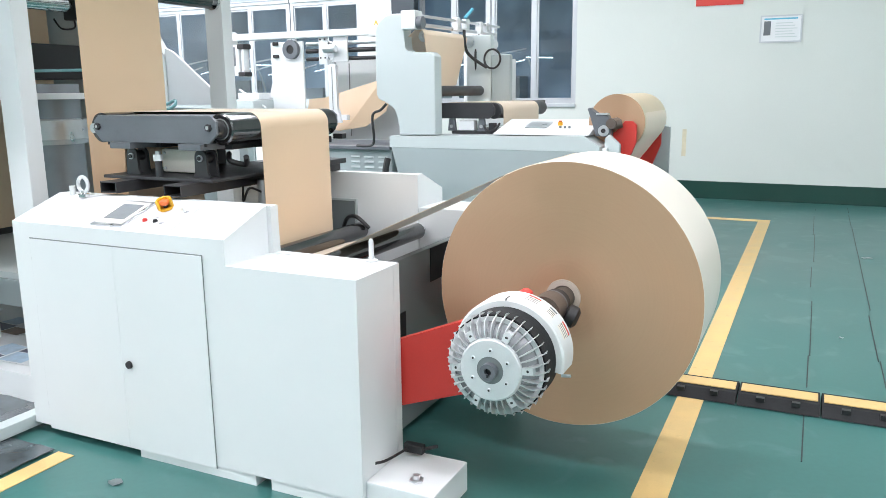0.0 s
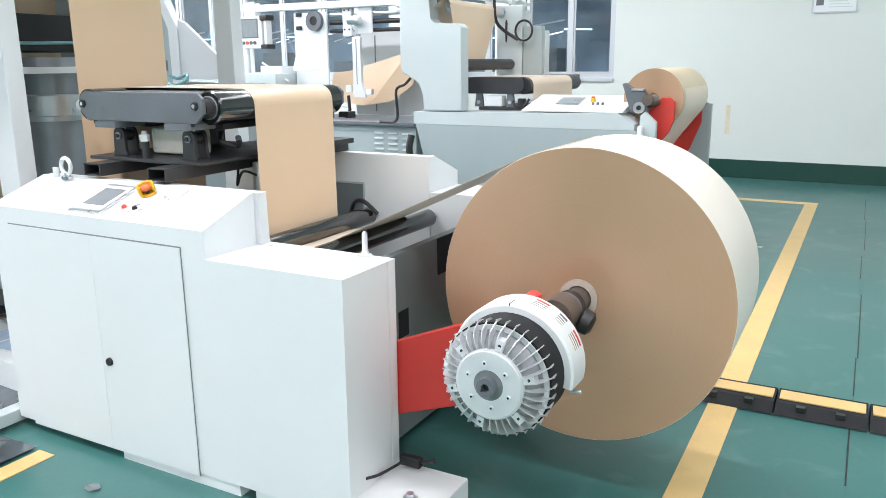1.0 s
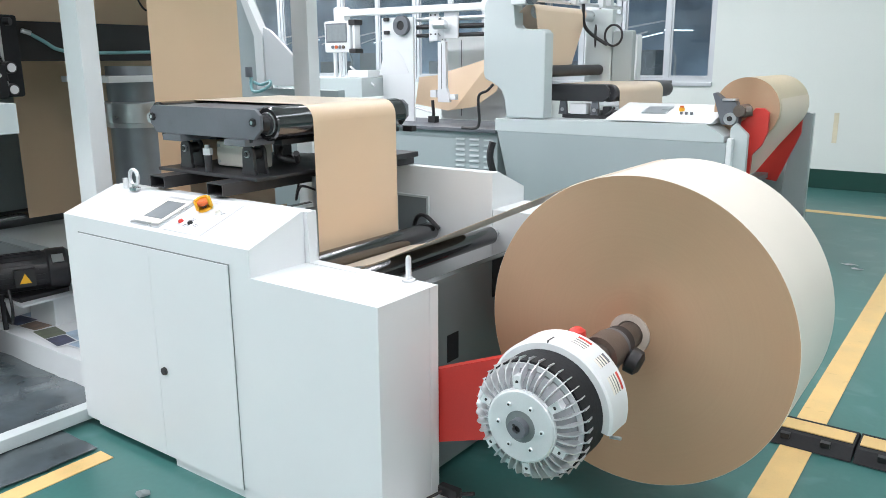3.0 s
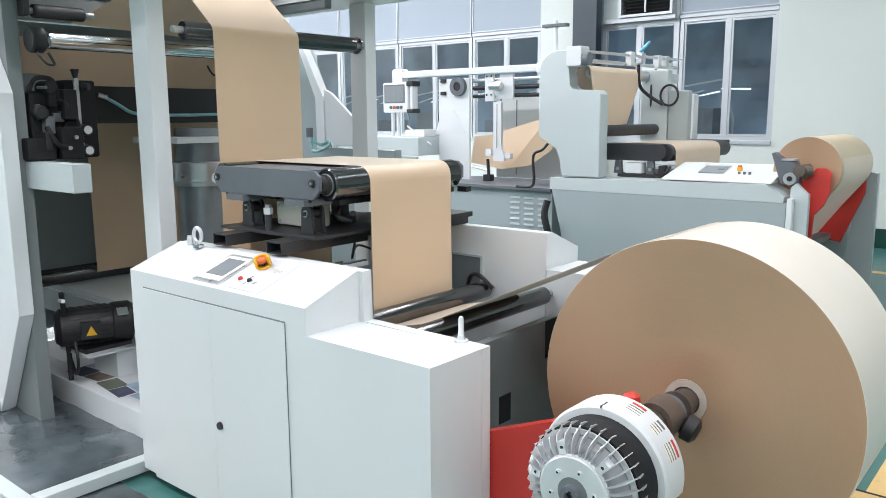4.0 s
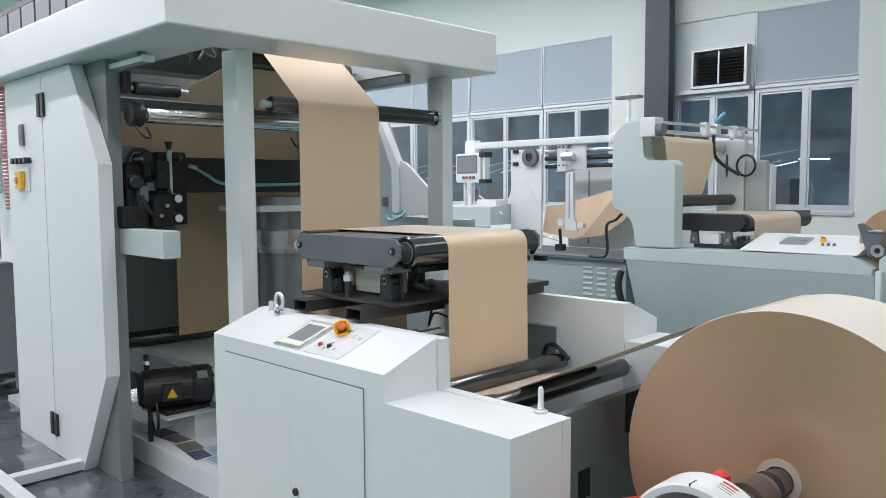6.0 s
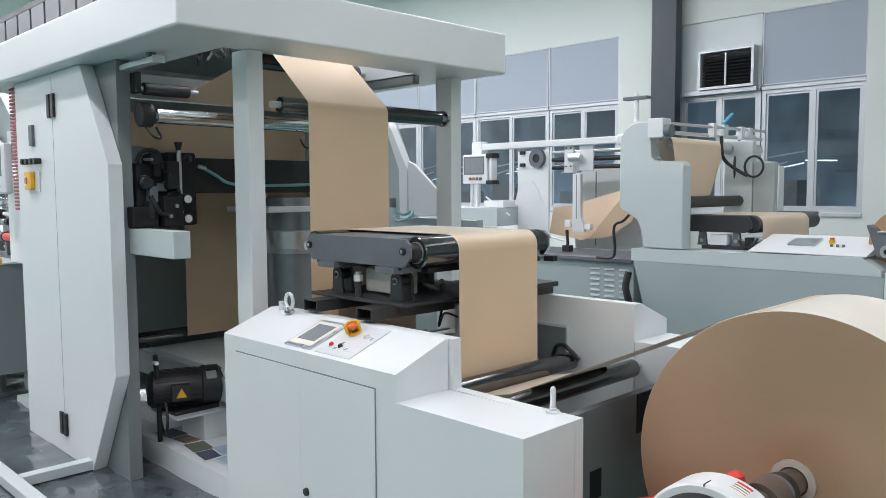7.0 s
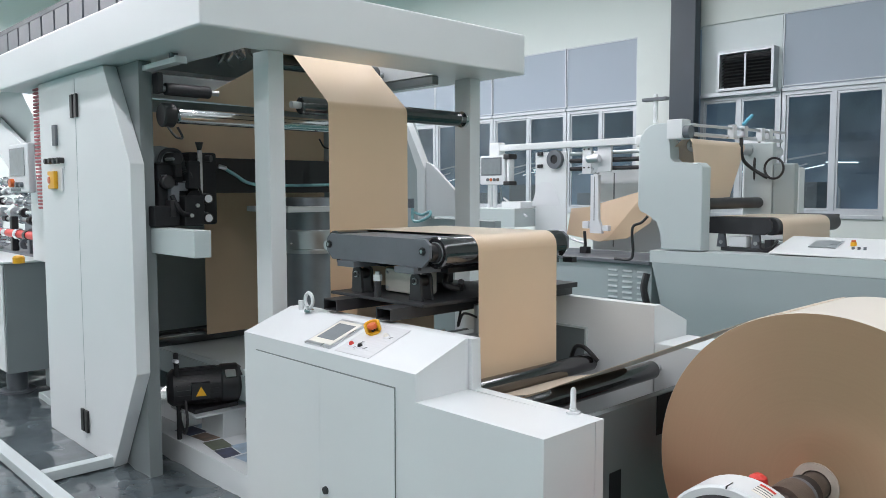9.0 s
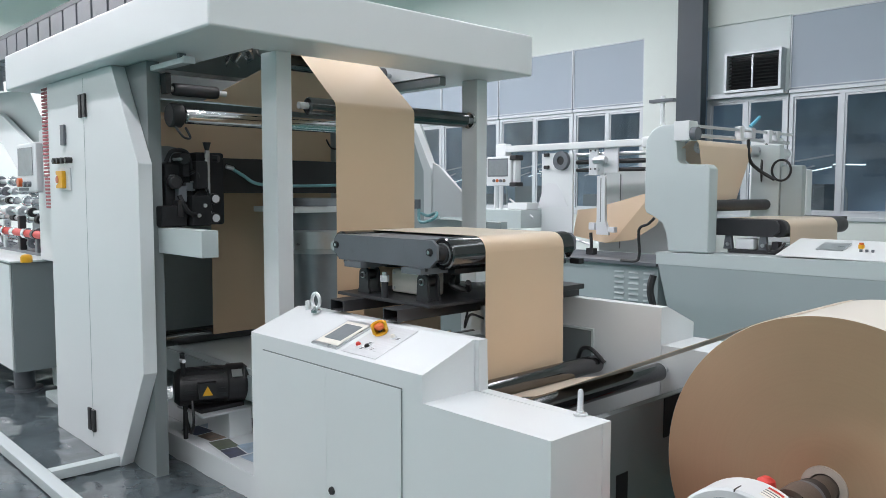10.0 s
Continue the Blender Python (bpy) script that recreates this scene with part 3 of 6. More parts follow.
def unwinder():
    u = thing("paper_unwinder", (-2.4, 3.3, 0), "white sheet-metal unwinding stand with a sloping control panel", "machine")
    # operator-side cabinet
    bm = prism([(-3.33, 0.05), (-3.33, 1.055), (-2.066, 1.055), (-2.066, 0.948), (-1.45, 0.948), (-1.45, 0.05)], "y", 2.42, 2.702)
    prism([(2.42, 1.0552), (2.69, 1.155), (2.702, 1.155), (2.702, 1.0552)], "x", -3.33, -2.066, bm=bm)
    part("cabinet_body", bm, WHITE, u)
    part("side_plate", prism([(-3.33, 0.04), (-3.33, 1.155), (-2.045, 1.155), (-2.045, 0.948), (-1.45, 0.948), (-1.45, 0.04)], "y", 2.705, 2.755, 0.003), WHITE, u)
    for a, b, knob in ((-3.215, -2.6885, False), (-2.6875, -2.185, True)):
        part("gasket", box(a - (0.0 if knob else 0.005), b + (0.0018 if knob else 0.0), 2.4175, 2.4195, 0.038, 0.9850), MID, u)
        door = part("door", box(a, b, 2.4135, 2.4172, 0.04, 0.98, 0.001), WHITE, u)
        if knob:
            part("lock", cyl((-2.645, 2.4135, 0.447), (-2.645, 2.403, 0.447), 0.018, 0.016, 20), BLACK, door, "round black door lock")
    part("skirt", box(-2.64, -1.98, 2.425, 2.70, 0.0, 0.05), WHITE, u)
    part("skirt", box(-1.90, -1.45, 2.425, 2.70, 0.0, 0.05), WHITE, u)
    for fx in (-3.08, -2.82):
        foot = part("levelling_foot", lathe((fx, 2.52, 0), (0, 0, 1), [(0, 0.035), (0.012, 0.035), (0.018, 0.012), (0.05, 0.012)], 20), CHROME, u)
    base = part("base_foot", box(-1.45, -1.15, 2.44, 2.76, 0.0, 0.13, 0.008), WHITE, u)
    part("bolt", lathe((-1.27, 2.53, 0.13), (0, 0, 1), [(0, 0.03), (0.006, 0.03), (0.008, 0.016), (0.025, 0.016)], 6), STEEL, base)
    # console
    scr = part("touch_panel", slope_box(-2.835, -2.645, 0.08, 0.86, 0.001, 0.009), STEEL, u, "metal-framed touch screen")
    part("bezel", slope_box(-2.822, -2.658, 0.14, 0.80, 0.0095, 0.011), IVORY, scr)
    part("screen", slope_box(-2.802, -2.678, 0.26, 0.72, 0.0115, 0.0125), SCREEN, scr, "dull grey screen")
    plate = part("button_plate", slope_box(-2.61, -2.375, 0.08, 0.94, 0.001, 0.003), PLATE, u, "thin brushed label plate")
    # stop button inside a yellow collar that is open to the front
    est = slope_knob(-2.545, 0.70, 0.030, 0.012, YELLOW, u, "emergency_stop", "yellow stop button collar with an orange cap")
    foot, up = on_slope(-2.545, 0.70, 0.012), (on_slope(0, 0, 1) - on_slope(0, 0, 0)).normalized()
    along = (on_slope(0, 1) - on_slope(0, 0)).normalized()
    bm = B()
    rows = []
    for i in range(25):
        a = radians(-215 + 250 * i / 24)
        d = Vector((1, 0, 0)) * math.cos(a - 0.9) - along * math.sin(a - 0.9)
        rows.append([bm.verts.new(foot + d * q + up * h) for q, h in ((0.026, 0.0), (0.036, 0.0), (0.036, 0.038), (0.031, 0.042), (0.026, 0.038))])
    for p, q in zip(rows, rows[1:]):
        for k in range(5):
            bm.faces.new((p[k], p[(k + 1) % 5], q[(k + 1) % 5], q[k]))
    bm.faces.new(rows[0])
    bm.faces.new(rows[-1][::-1])
    part("shroud", bm, YELLOW, est)
    slope_knob(-2.545, 0.70, 0.010, 0.028, BLACK, est, "stem")
    p, q = on_slope(-2.545, 0.70, 0.026), on_slope(-2.545, 0.70, 0.046)
    part("cap", lathe(p, q - p, [(0, 0.018), (0.004, 0.024), (0.014, 0.0235), (0.02, 0.017)], 24), ORANGE, est)
    # small switches with their chrome collars and label plates
    for x, sl, m, lab in ((-2.565, 0.30, RED, ""), (-2.505, 0.30, BLACK, ""), (-2.45, 0.66, IVORY, "ivory selector")):
        sw = slope_knob(x, sl, 0.0165, 0.007, BRIGHT, u, "switch_collar")
        slope_knob(x, sl, 0.0125, 0.018, m, sw, "button", lab, True)
    for x, sl in ((-2.535, 0.20), (-2.48, 0.24), (-2.425, 0.60), (-2.535, 0.36)):
        tab = part("label_plate", slope_box(x, x + 0.026, sl, sl + 0.09, 0.0035, 0.0045), BOARD, plate)
        for k in range(2):
            part("label_bar", slope_box(x + 0.003, x + 0.022, sl + 0.018 + 0.034 * k, sl + 0.034 + 0.034 * k, 0.0047, 0.0051), DARK, tab)
    # lifting eye and stub
    eye = part("lifting_eye", lathe((-3.12, 2.66, 1.15), (0, 0, 1), [(0, 0.026), (0.012, 0.026), (0.016, 0.013), (0.03, 0.012)], 18), CHROME, u)
    tor = [(-3.12 + 0.032 * math.cos(a), 2.66, 1.208 + 0.036 * math.sin(a)) for a in [2 * math.pi * k / 28 for k in range(28)]]
    part("ring", tube(tor, 0.009, 10, closed=True), BRIGHT, eye)
    part("stub", cyl((-3.22, 2.68, 1.15), (-3.22, 2.68, 1.195), 0.014, n=16), WHITE, u)
    # chrome pin on the low end
    pin = part("lock_pin", lathe((-1.565, 2.73, 0.947), (0, 0, 1), [(0, 0.026), (0.008, 0.026), (0.01, 0.014), (0.018, 0.014), (0.019, 0.011), (0.085, 0.0105), (0.095, 0.006)], 20), BRIGHT, u)
    # far cabinet, mirrored
    part("far_cabinet", prism([(4.30, 0.05), (4.30, 1.055), (4.03, 1.165), (3.97, 1.165), (3.97, 0.05)], "x", -3.33, -1.985, 0.006), WHITE, u)
    part("far_cabinet_end", box(-1.983, -1.40, 3.97, 4.30, 0.05, 0.975, 0.005), WHITE, u)
    part("far_skirt", box(-3.2, -1.45, 3.99, 4.28, 0.0, 0.05), WHITE, u)
    part("opening", frame_panel(-2.62, -2.39, 0.78, 1.005, 3.955, 0.012, 0.0145), PALE, u)
    # flat plate, no recess: slate colour paints the dim inside
    part("opening_shade_plate", box(-2.607, -2.403, 3.963, 3.9695, 0.793, 0.992), SHADE, u)
    # cross plate under the rollers; black patches paint the dark of its openings
    part("cross_plate", box(-1.69, -1.65, 2.757, 3.968, 0.03, 0.865, 0.002), MID, u)
    part("slot", box(-1.65, -1.647, 3.09, 3.17, 0.49, 0.61), RUBBER, u)
    part("bay_shade_patch", box(-1.65, -1.646, 3.44, 3.94, 0.69, 0.862), RUBBER, u)
    part("cross_beam", box(-3.2, -3.1, 2.757, 3.968, 0.2, 0.9), PALE, u)
    part("cross_floor", box(-3.1, -1.70, 2.757, 3.968, 0.05, 0.08), MID, u)
    # rollers
    roller("front_roller", -1.955, 0.852, 2.757, 3.968, 0.045, u)
    roller("rear_roller", -2.328, 0.835, 2.757, 3.968, 0.047, u)
    roller("idler_roller", -3.25, 0.86, 2.757, 3.968, 0.04, u)
    cab = part("cable", tube(bend([(-2.48, 3.94, 0.82), (-2.42, 3.9, 0.90), (-2.33, 3.86, 0.915), (-2.26, 3.88, 0.85)]), 0.012, 8), BLACK, u)
    # sensor on the base foot
    sen = part("connector", box(-1.42, -1.33, 2.70, 2.735, 0.145, 0.185, 0.006), BLACK, u)
    part("lead", tube(bend([(-1.40, 2.70, 0.165), (-1.44, 2.60, 0.15), (-1.45, 2.52, 0.17)]), 0.006, 6), BLACK, sen)
    part("tip", cyl((-1.335, 2.72, 0.165), (-1.27, 2.72, 0.19), 0.008, n=8), BLACK, sen)
    # red swing arms
    for y0 in (2.765, 3.915):
        a = [(-1.75, 0.50), (-1.75, 0.20), (-1.45, 0.325), (-1.15, 0.425), (-0.95, 0.60)]
        hub = arc(-0.875, 0.735, 0.085, -62, 118, 14)
        part("swing_arm", prism(a + hub + [(-1.16, 0.735), (-1.45, 0.62)], "y", y0, y0 + 0.05, 0.004), RED, u, "red steel swing arm")
    return u


def paper_roll():
    c = (-0.855, 3.09, 0.783)
    r = thing("paper_roll", c, "large wound roll of brown kraft paper on a steel shaft", "paper roll")
    R, W = 0.565, 0.56
    bm = B()
    n = 128
    d, u, w = Vector((0, 1, 0)), Vector((1, 0, 0)), Vector((0, 0, 1))
    rad = [0.075, R - 0.0015, R, R, R - 0.0015, 0.075]
    dist = [0, 0, 0.0015, W - 0.0015, W, W]
    loops = []
    for s, q in zip(dist, rad):
        loops.append([bm.verts.new(Vector(c) + d * s + (u * math.cos(2 * math.pi * i / n) + w * math.sin(2 * math.pi * i / n)) * q) for i in range(n)])
    for k in range(6):
        a, b = loops[k], loops[(k + 1) % 6]
        for i in range(n):
            f = bm.faces.new((a[i], a[(i + 1) % n], b[(i + 1) % n], b[i]))
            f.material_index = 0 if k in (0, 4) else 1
    # outer surface takes the whitened kraft with the glare painted in
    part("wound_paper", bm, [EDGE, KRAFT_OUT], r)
    part("core", ring((c[0], c[1] - 0.006, c[2]), d, 0.05, 0.0745, W + 0.012), CARD, r, "pale cardboard core")
    sh = part("shaft", cyl((c[0], 2.70, c[2]), (c[0], 4.08, c[2]), 0.046, n=28, r=0.004), SHAFT, r, "worn brown air shaft")
    return r


def shaft_chuck():
    """The fixed bearing with its clamp knob, through which the roll's shaft runs."""
    x, z = -0.855, 0.783
    c = thing("shaft_chuck", (x, 2.9, z), "dark steel shaft bearing with a black clamp knob", "bearing")
    part("collar", ring((x, 2.955, z), (0, 1, 0), 0.0475, 0.058, 0.04), BLACK, c)
    body = part("body", ring((x, 2.825, z), (0, 1, 0), 0.0475, 0.066, 0.10), SHAFT, c)
    part("band", ring((x, 2.93, z), (0, 1, 0), 0.0475, 0.062, 0.02), DARK, c)
    k = part("knob", lathe((x + 0.05, 2.93, z - 0.02), (0.85, 0.1, -0.35), [(0, 0.016), (0.008, 0.03), (0.016, 0.046), (0.05, 0.044), (0.062, 0.026)], 18), BLACK, c, "black clamp knob")
    part("web", prism([(x - 0.06, z - 0.02), (x + 0.06, z - 0.02), (x + 0.02, z - 0.18), (x - 0.05, z - 0.18)], "y", 2.84, 2.88, 0.004), DARK, c)


BX, BZ, BY = -0.925, 0.668, 2.45       # the brake's axis and its front


def fin_set(rot, count, first, outline, name, thick=0.0026):
    """Thin radial fins round the brake's axis: pieces that share one mesh. outline: (depth, radius)."""
    bm = B()
    va = [bm.verts.new((q, s, thick * 0.5)) for s, q in outline]
    vb = [bm.verts.new((q, s, -thick * 0.5)) for s, q in outline]
    n = len(outline)
    bm.faces.new(va)
    bm.faces.new(vb[::-1])
    for i in range(n):
        bm.faces.new((va[i], va[(i + 1) % n], vb[(i + 1) % n], vb[i]))
    mesh = finish(bm, name, CAST, 0)
    for k in range(count):
        ob = new(name, mesh)
        ob.parent = rot
        ob.rotation_euler = (0, radians(first + 360 * k / count), 0)


def brake():
    """Powder brake: finned cast rotor that turns, a black drum and a white half guard."""
    r = thing("powder_brake", (BX, BY, BZ), "round finned aluminium powder brake with a white half guard", "brake")
    ax = (0, 1, 0)
    # body darker than its fins, so the gaps read as shaded
    rot = part("rotor", lathe((BX, BY, BZ), ax, [(0.004, 0.06), (0.004, 0.112), (0.012, 0.118), (0.016, 0.134), (0.034, 0.150), (0.048, 0.160), (0.050, 0.168), (0.055, 0.168)], 64), ALU, r, "grey cast rotor body", pivot=(BX, BY, BZ))
    fin_set(rot, 36, 0.0, [(0.002, 0.113), (0.001, 0.140), (0.006, 0.158), (0.016, 0.172), (0.046, 0.185), (0.057, 0.190), (0.057, 0.148)], "fin", 0.0034)
    rim = part("fin_ring", ring((BX, BY + 0.046, BZ), ax, 0.166, 0.1815, 0.006, 72), CAST, rot, "thin cast ring that joins the fins")
    face = part("face_ring", lathe((BX, BY - 0.006, BZ), ax, [(0.0, 0.050), (0.0, 0.108), (0.002, 0.111), (0.004, 0.112), (0.005, 0.1155), (0.014, 0.1165), (0.014, 0.050)], 64, caps=False), FACE, rot, "pale machined face ring")
    part("hub", lathe((BX, BY - 0.005, BZ), ax, [(0, 0.02), (0.0, 0.054), (0.002, 0.056), (0.012, 0.056)], 40), MID, rot, "grey hub flange")
    se = part("shaft_end", ring((BX, BY - 0.03, BZ), ax, 0.013, 0.030, 0.028, 32), DARK, rot)
    part("bore", cyl((BX, BY - 0.016, BZ), (BX, BY - 0.006, BZ), 0.0128, n=16), BLACK, rot)
    part("key", box(BX - 0.004, BX + 0.004, BY - 0.032, BY - 0.027, BZ - 0.019, BZ - 0.010), BLACK, se)
    for k in range(6):
        a = radians(60 * k + 28)
        p = Vector((BX + 0.074 * math.cos(a), BY - 0.006, BZ + 0.074 * math.sin(a)))
        sc = part("screw", cyl(p, p + Vector((0, -0.006, 0)), 0.0075, n=12, r=0.001), BRIGHT, rot)
        part("socket", cyl(p + Vector((0, -0.006, 0)), p + Vector((0, -0.0064, 0)), 0.0042, n=6), BLACK, sc)
    for k in range(6):
        a = radians(60 * k + 5)
        u, t = Vector((math.cos(a), 0, math.sin(a))), Vector((-math.sin(a), 0, math.cos(a)))
        o = Vector((BX, BY, BZ)) + u * 0.136
        bm = B()
        c = [bm.verts.new(o + u * i * 0.018 + t * j * 0.0125 + Vector((0, s_ + 0.006 * (i > 0), 0))) for s_ in (0.0, 0.03) for i, j in ((-1, -1), (1, -1), (1, 1), (-1, 1))]
        for f in ((0, 1, 2, 3), (7, 6, 5, 4), (0, 4, 5, 1), (1, 5, 6, 2), (2, 6, 7, 3), (3, 7, 4, 0)):
            bm.faces.new([c[i] for i in f])
        bs = part("boss", bm, FACE, rot)
        part("hole", cyl(o + Vector((0, 0.0025, 0)), o + Vector((0, 0.004, 0)), 0.0055, n=10), BLACK, bs)
    part("drum", lathe((BX, BY + 0.056, BZ), ax, [(0, 0.150), (0.0, 0.187), (0.145, 0.187), (0.15, 0.15)], 56), RUBBER, r, "matt black drum")
    fin_set(rot, 36, 0.0, [(0.0575, 0.165), (0.0575, 0.196), (0.090, 0.1915), (0.100, 0.187)], "rear_fin", 0.003)
    # guard: a thick shell over the upper half
    bm = B()
    steps = 30
    prof = [(0.168, 0.182), (0.168, 0.208), (0.175, 0.216), (0.290, 0.216), (0.296, 0.209), (0.296, 0.10), (0.284, 0.10), (0.284, 0.182)]
    rows = []
    for i in range(steps + 1):
        a = radians(-12 + 180 * i / steps)
        u = Vector((math.cos(a), 0, math.sin(a)))
        rows.append([bm.verts.new(Vector((BX, BY + s, BZ)) + u * q) for s, q in prof])
    for p, q in zip(rows, rows[1:]):
        for k in range(len(prof)):
            bm.faces.new((p[k], p[(k + 1) % len(prof)], q[(k + 1) % len(prof)], q[k]))
    bm.faces.new(rows[0])
    bm.faces.new(rows[-1][::-1])
    g = part("guard", bm, WHITE, r, "white rounded half guard with warning labels", smooth=30)
    # labels on the guard's rim
    for a0, a1, m in ((64, 77, RED), (44, 53, DARK), (20, 35, RED)):
        for j, (s0, s1, mm) in enumerate(((0.262, 0.274, m), (0.205, 0.276, IVORY), (0.246, 0.252, DARK), (0.232, 0.236, DARK), (0.218, 0.221, DARK))):
            bm = B()
            k = 6
            rr = []
            for i in range(k + 1):
                a = radians(a0 + (a1 - a0) * i / k)
                u = Vector((math.cos(a), 0, math.sin(a)))
                rr.append([bm.verts.new(Vector((BX, BY + s, BZ)) + u * q) for s, q in ((s0, 0.2162), (s0, 0.2168 + 0.0004 * (j != 1)), (s1, 0.2168 + 0.0004 * (j != 1)), (s1, 0.2162))])
            for p, q in zip(rr, rr[1:]):
                for e in range(4):
                    bm.faces.new((p[e], p[(e + 1) % 4], q[(e + 1) % 4], q[e]))
            part("label", bm, mm, g)
    part("seam", box(BX - 0.009, BX - 0.006, BY + 0.167, BY + 0.21, BZ + 0.209, BZ + 0.2175), BLACK, g)
    a = radians(-17)
    p = Vector((BX + 0.208 * math.cos(a), BY + 0.20, BZ + 0.208 * math.sin(a)))
    part("thumb_screw", cyl(p, p + Vector((0.035, 0, 0.004)), 0.006, n=10), STEEL, g)
    part("red_cap", lathe((BX + 0.01, BY + 0.34, BZ + 0.185), (0, 0, 1), [(-0.06, 0.022), (0.0, 0.03), (0.02, 0.026), (0.03, 0.012)], 20), RED, r, "small red cap")
    part("hub_housing", cyl((BX, BY + 0.150, BZ), (BX, BY + 0.33, BZ), 0.095, n=32, r=0.006), DARK, r)
    return r, rot


def web_guide():
    """Swivelling web guide on two rectangular tubes."""
    g = thing("web_guide", (-2.8, 3.3, 1.15), "dark grey web guide frame with two black rollers on rectangular tubes", "web guide")
    for x in (-3.045, -2.64):
        t = part("support_tube", B_rect_tube(x, x + 0.105, 2.695, 4.02, 1.168, 1.222), TUBE, g, "hollow rectangular steel tube")
    part("base_plate", box(-3.16, -2.46, 2.82, 3.62, 1.2225, 1.238, 0.003), TUBE, g)
    part("rear_plate", box(-2.62, -2.44, 3.55, 3.94, 1.2225, 1.25, 0.003), TUBE, g)
    for x in (-3.015, -2.575):
        cheek = [(x - 0.045, 1.238), (x + 0.045, 1.238), (x + 0.045, 1.255), (x + 0.036, 1.262)] + arc(x, 1.335, 0.036, 0, 180, 8) + [(x - 0.036, 1.262), (x - 0.045, 1.255)]
        b = part("bearing_bracket", prism(cheek, "y", 2.875, 2.89, 0.002), TUBE, g, "forked dark grey bearing bracket")
        part("cheek", prism(cheek, "y", 2.94, 2.955, 0.002), TUBE, b)
        part("bearing", cyl((x, 2.891, 1.33), (x, 2.939, 1.33), 0.026, n=20), BLACK, b)
        part("bore", cyl((x, 2.868, 1.33), (x, 2.8745, 1.33), 0.016, n=16), STEEL, b)
        part("bolt", cyl((x, 2.862, 1.33), (x, 2.8675, 1.33), 0.011, n=6), BLACK, b)
        part("hanger", box(x - 0.06, x + 0.075, 2.80, 2.97, 1.372, 1.4015, 0.003), DARK, b)
        part("bearing_bracket", box(x - 0.03, x + 0.04, 3.45, 3.52, 1.238, 1.36, 0.004), TUBE, g)
    act = part("actuator", box(-2.93, -2.65, 2.985, 3.09, 1.243, 1.362, 0.014), IVORY, g, "off-white actuator box")
    for bx, bz in ((-2.905, 1.265), (-2.905, 1.34), (-2.675, 1.265), (-2.675, 1.34)):
        part("screw", cyl((bx, 2.985, bz), (bx, 2.98, bz), 0.007, n=8), BRIGHT, act)
    cy = part("sensor_post", cyl((-2.81, 2.845, 1.238), (-2.81, 2.845, 1.315), 0.017, n=18), TUBE, g)
    part("nut", cyl((-2.81, 2.845, 1.315), (-2.81, 2.845, 1.345), 0.022, n=6), BRIGHT, cy)
    part("tip", cyl((-2.81, 2.845, 1.345), (-2.81, 2.845, 1.36), 0.013, n=14), STEEL, cy)
    # side plates with clipped corners
    for y0, y1 in ((2.825, 2.842), (3.82, 3.837)):
        pl = part("side_plate", prism([(-3.195, 1.445), (-3.195, 1.505), (-3.165, 1.53), (-2.455, 1.53), (-2.423, 1.505), (-2.423, 1.445), (-2.47, 1.402), (-3.15, 1.402)], "y", y0, y1, 0.002), DARK, g, "dark grey steel side plate with clipped corners")
        for x in (-3.17, -2.465):
            part("bolt", cyl((x, y0 - 0.012, 1.476), (x, y0, 1.476), 0.017, 0.019, 6), BLACK, pl)
            part("bolt_socket", cyl((x, y0 - 0.0135, 1.476), (x, y0 - 0.0121, 1.476), 0.009, n=10), CHROME, pl)
    for a, b in ((-3.145, -2.93), (-2.66, -2.475)):
        part("flange", box(a, b, 2.99, 3.82, 1.365, 1.4015, 0.003), TUBE, g)
    for bx in (-3.11, -2.99, -2.63, -2.50):
        part("bolt_head", cyl((bx, 2.834, 1.402), (bx, 2.834, 1.388), 0.009, n=6), BLACK, g)
    part("table", box(-3.14, -2.55, 2.843, 3.819, 1.50, 1.528, 0.003), DARK, g, "flat dark top plate")
    fr = roller("front_roller", -2.455, 1.466, 2.842, 3.82, 0.074, g, stub=0.026, stub_len=0.05)
    part("end_ring", ring((-2.455, 2.888, 1.466), (0, 1, 0), 0.026, 0.05, 0.006), STEEL, fr)
    part("end_boss", lathe((-2.455, 2.845, 1.466), (0, 1, 0), [(0, 0.036), (0.03, 0.038), (0.035, 0.046), (0.043, 0.046)], 24), BLACK, fr)
    roller("rear_roller", -3.225, 1.466, 2.842, 3.82, 0.074, g, stub=0.024, stub_len=0.05)
    bp = part("sensor_bracket", box(-2.42, -2.36, 3.78, 3.82, 1.372, 1.40), BLACK, g)
    part("clamp", tube(bend([(-2.55, 3.05, 1.34), (-2.50, 3.0, 1.31), (-2.46, 3.06, 1.29), (-2.42, 3.02, 1.33)]), 0.014, 8), BLACK, g)
    part("air_valve", cyl((-2.47, 3.2, 1.06), (-2.47, 3.2, 1.2), 0.03, n=18), STEEL, g)
    part("air_hose", tube(bend([(-2.47, 3.2, 1.13), (-2.46, 3.08, 1.17), (-2.52, 3.10, 1.10), (-2.6, 3.2, 1.16)]), 0.006, 6), BLACK, g)


def B_rect_tube(x0, x1, y0, y1, z0, z1, w=0.005):
    bm = B()
    loops = []
    for y, k in ((y0, 0), (y0, w), (y1, w), (y1, 0)):
        loops.append([bm.verts.new((a, y, c)) for a, c in ((x0 + k, z0 + k), (x1 - k, z0 + k), (x1 - k, z1 - k), (x0 + k, z1 - k))])
    for k in range(4):
        a, b = loops[k], loops[(k + 1) % 4]
        for i in range(4):
            bm.faces.new((a[i], a[(i + 1) % 4], b[(i + 1) % 4], b[i]))
    return bm


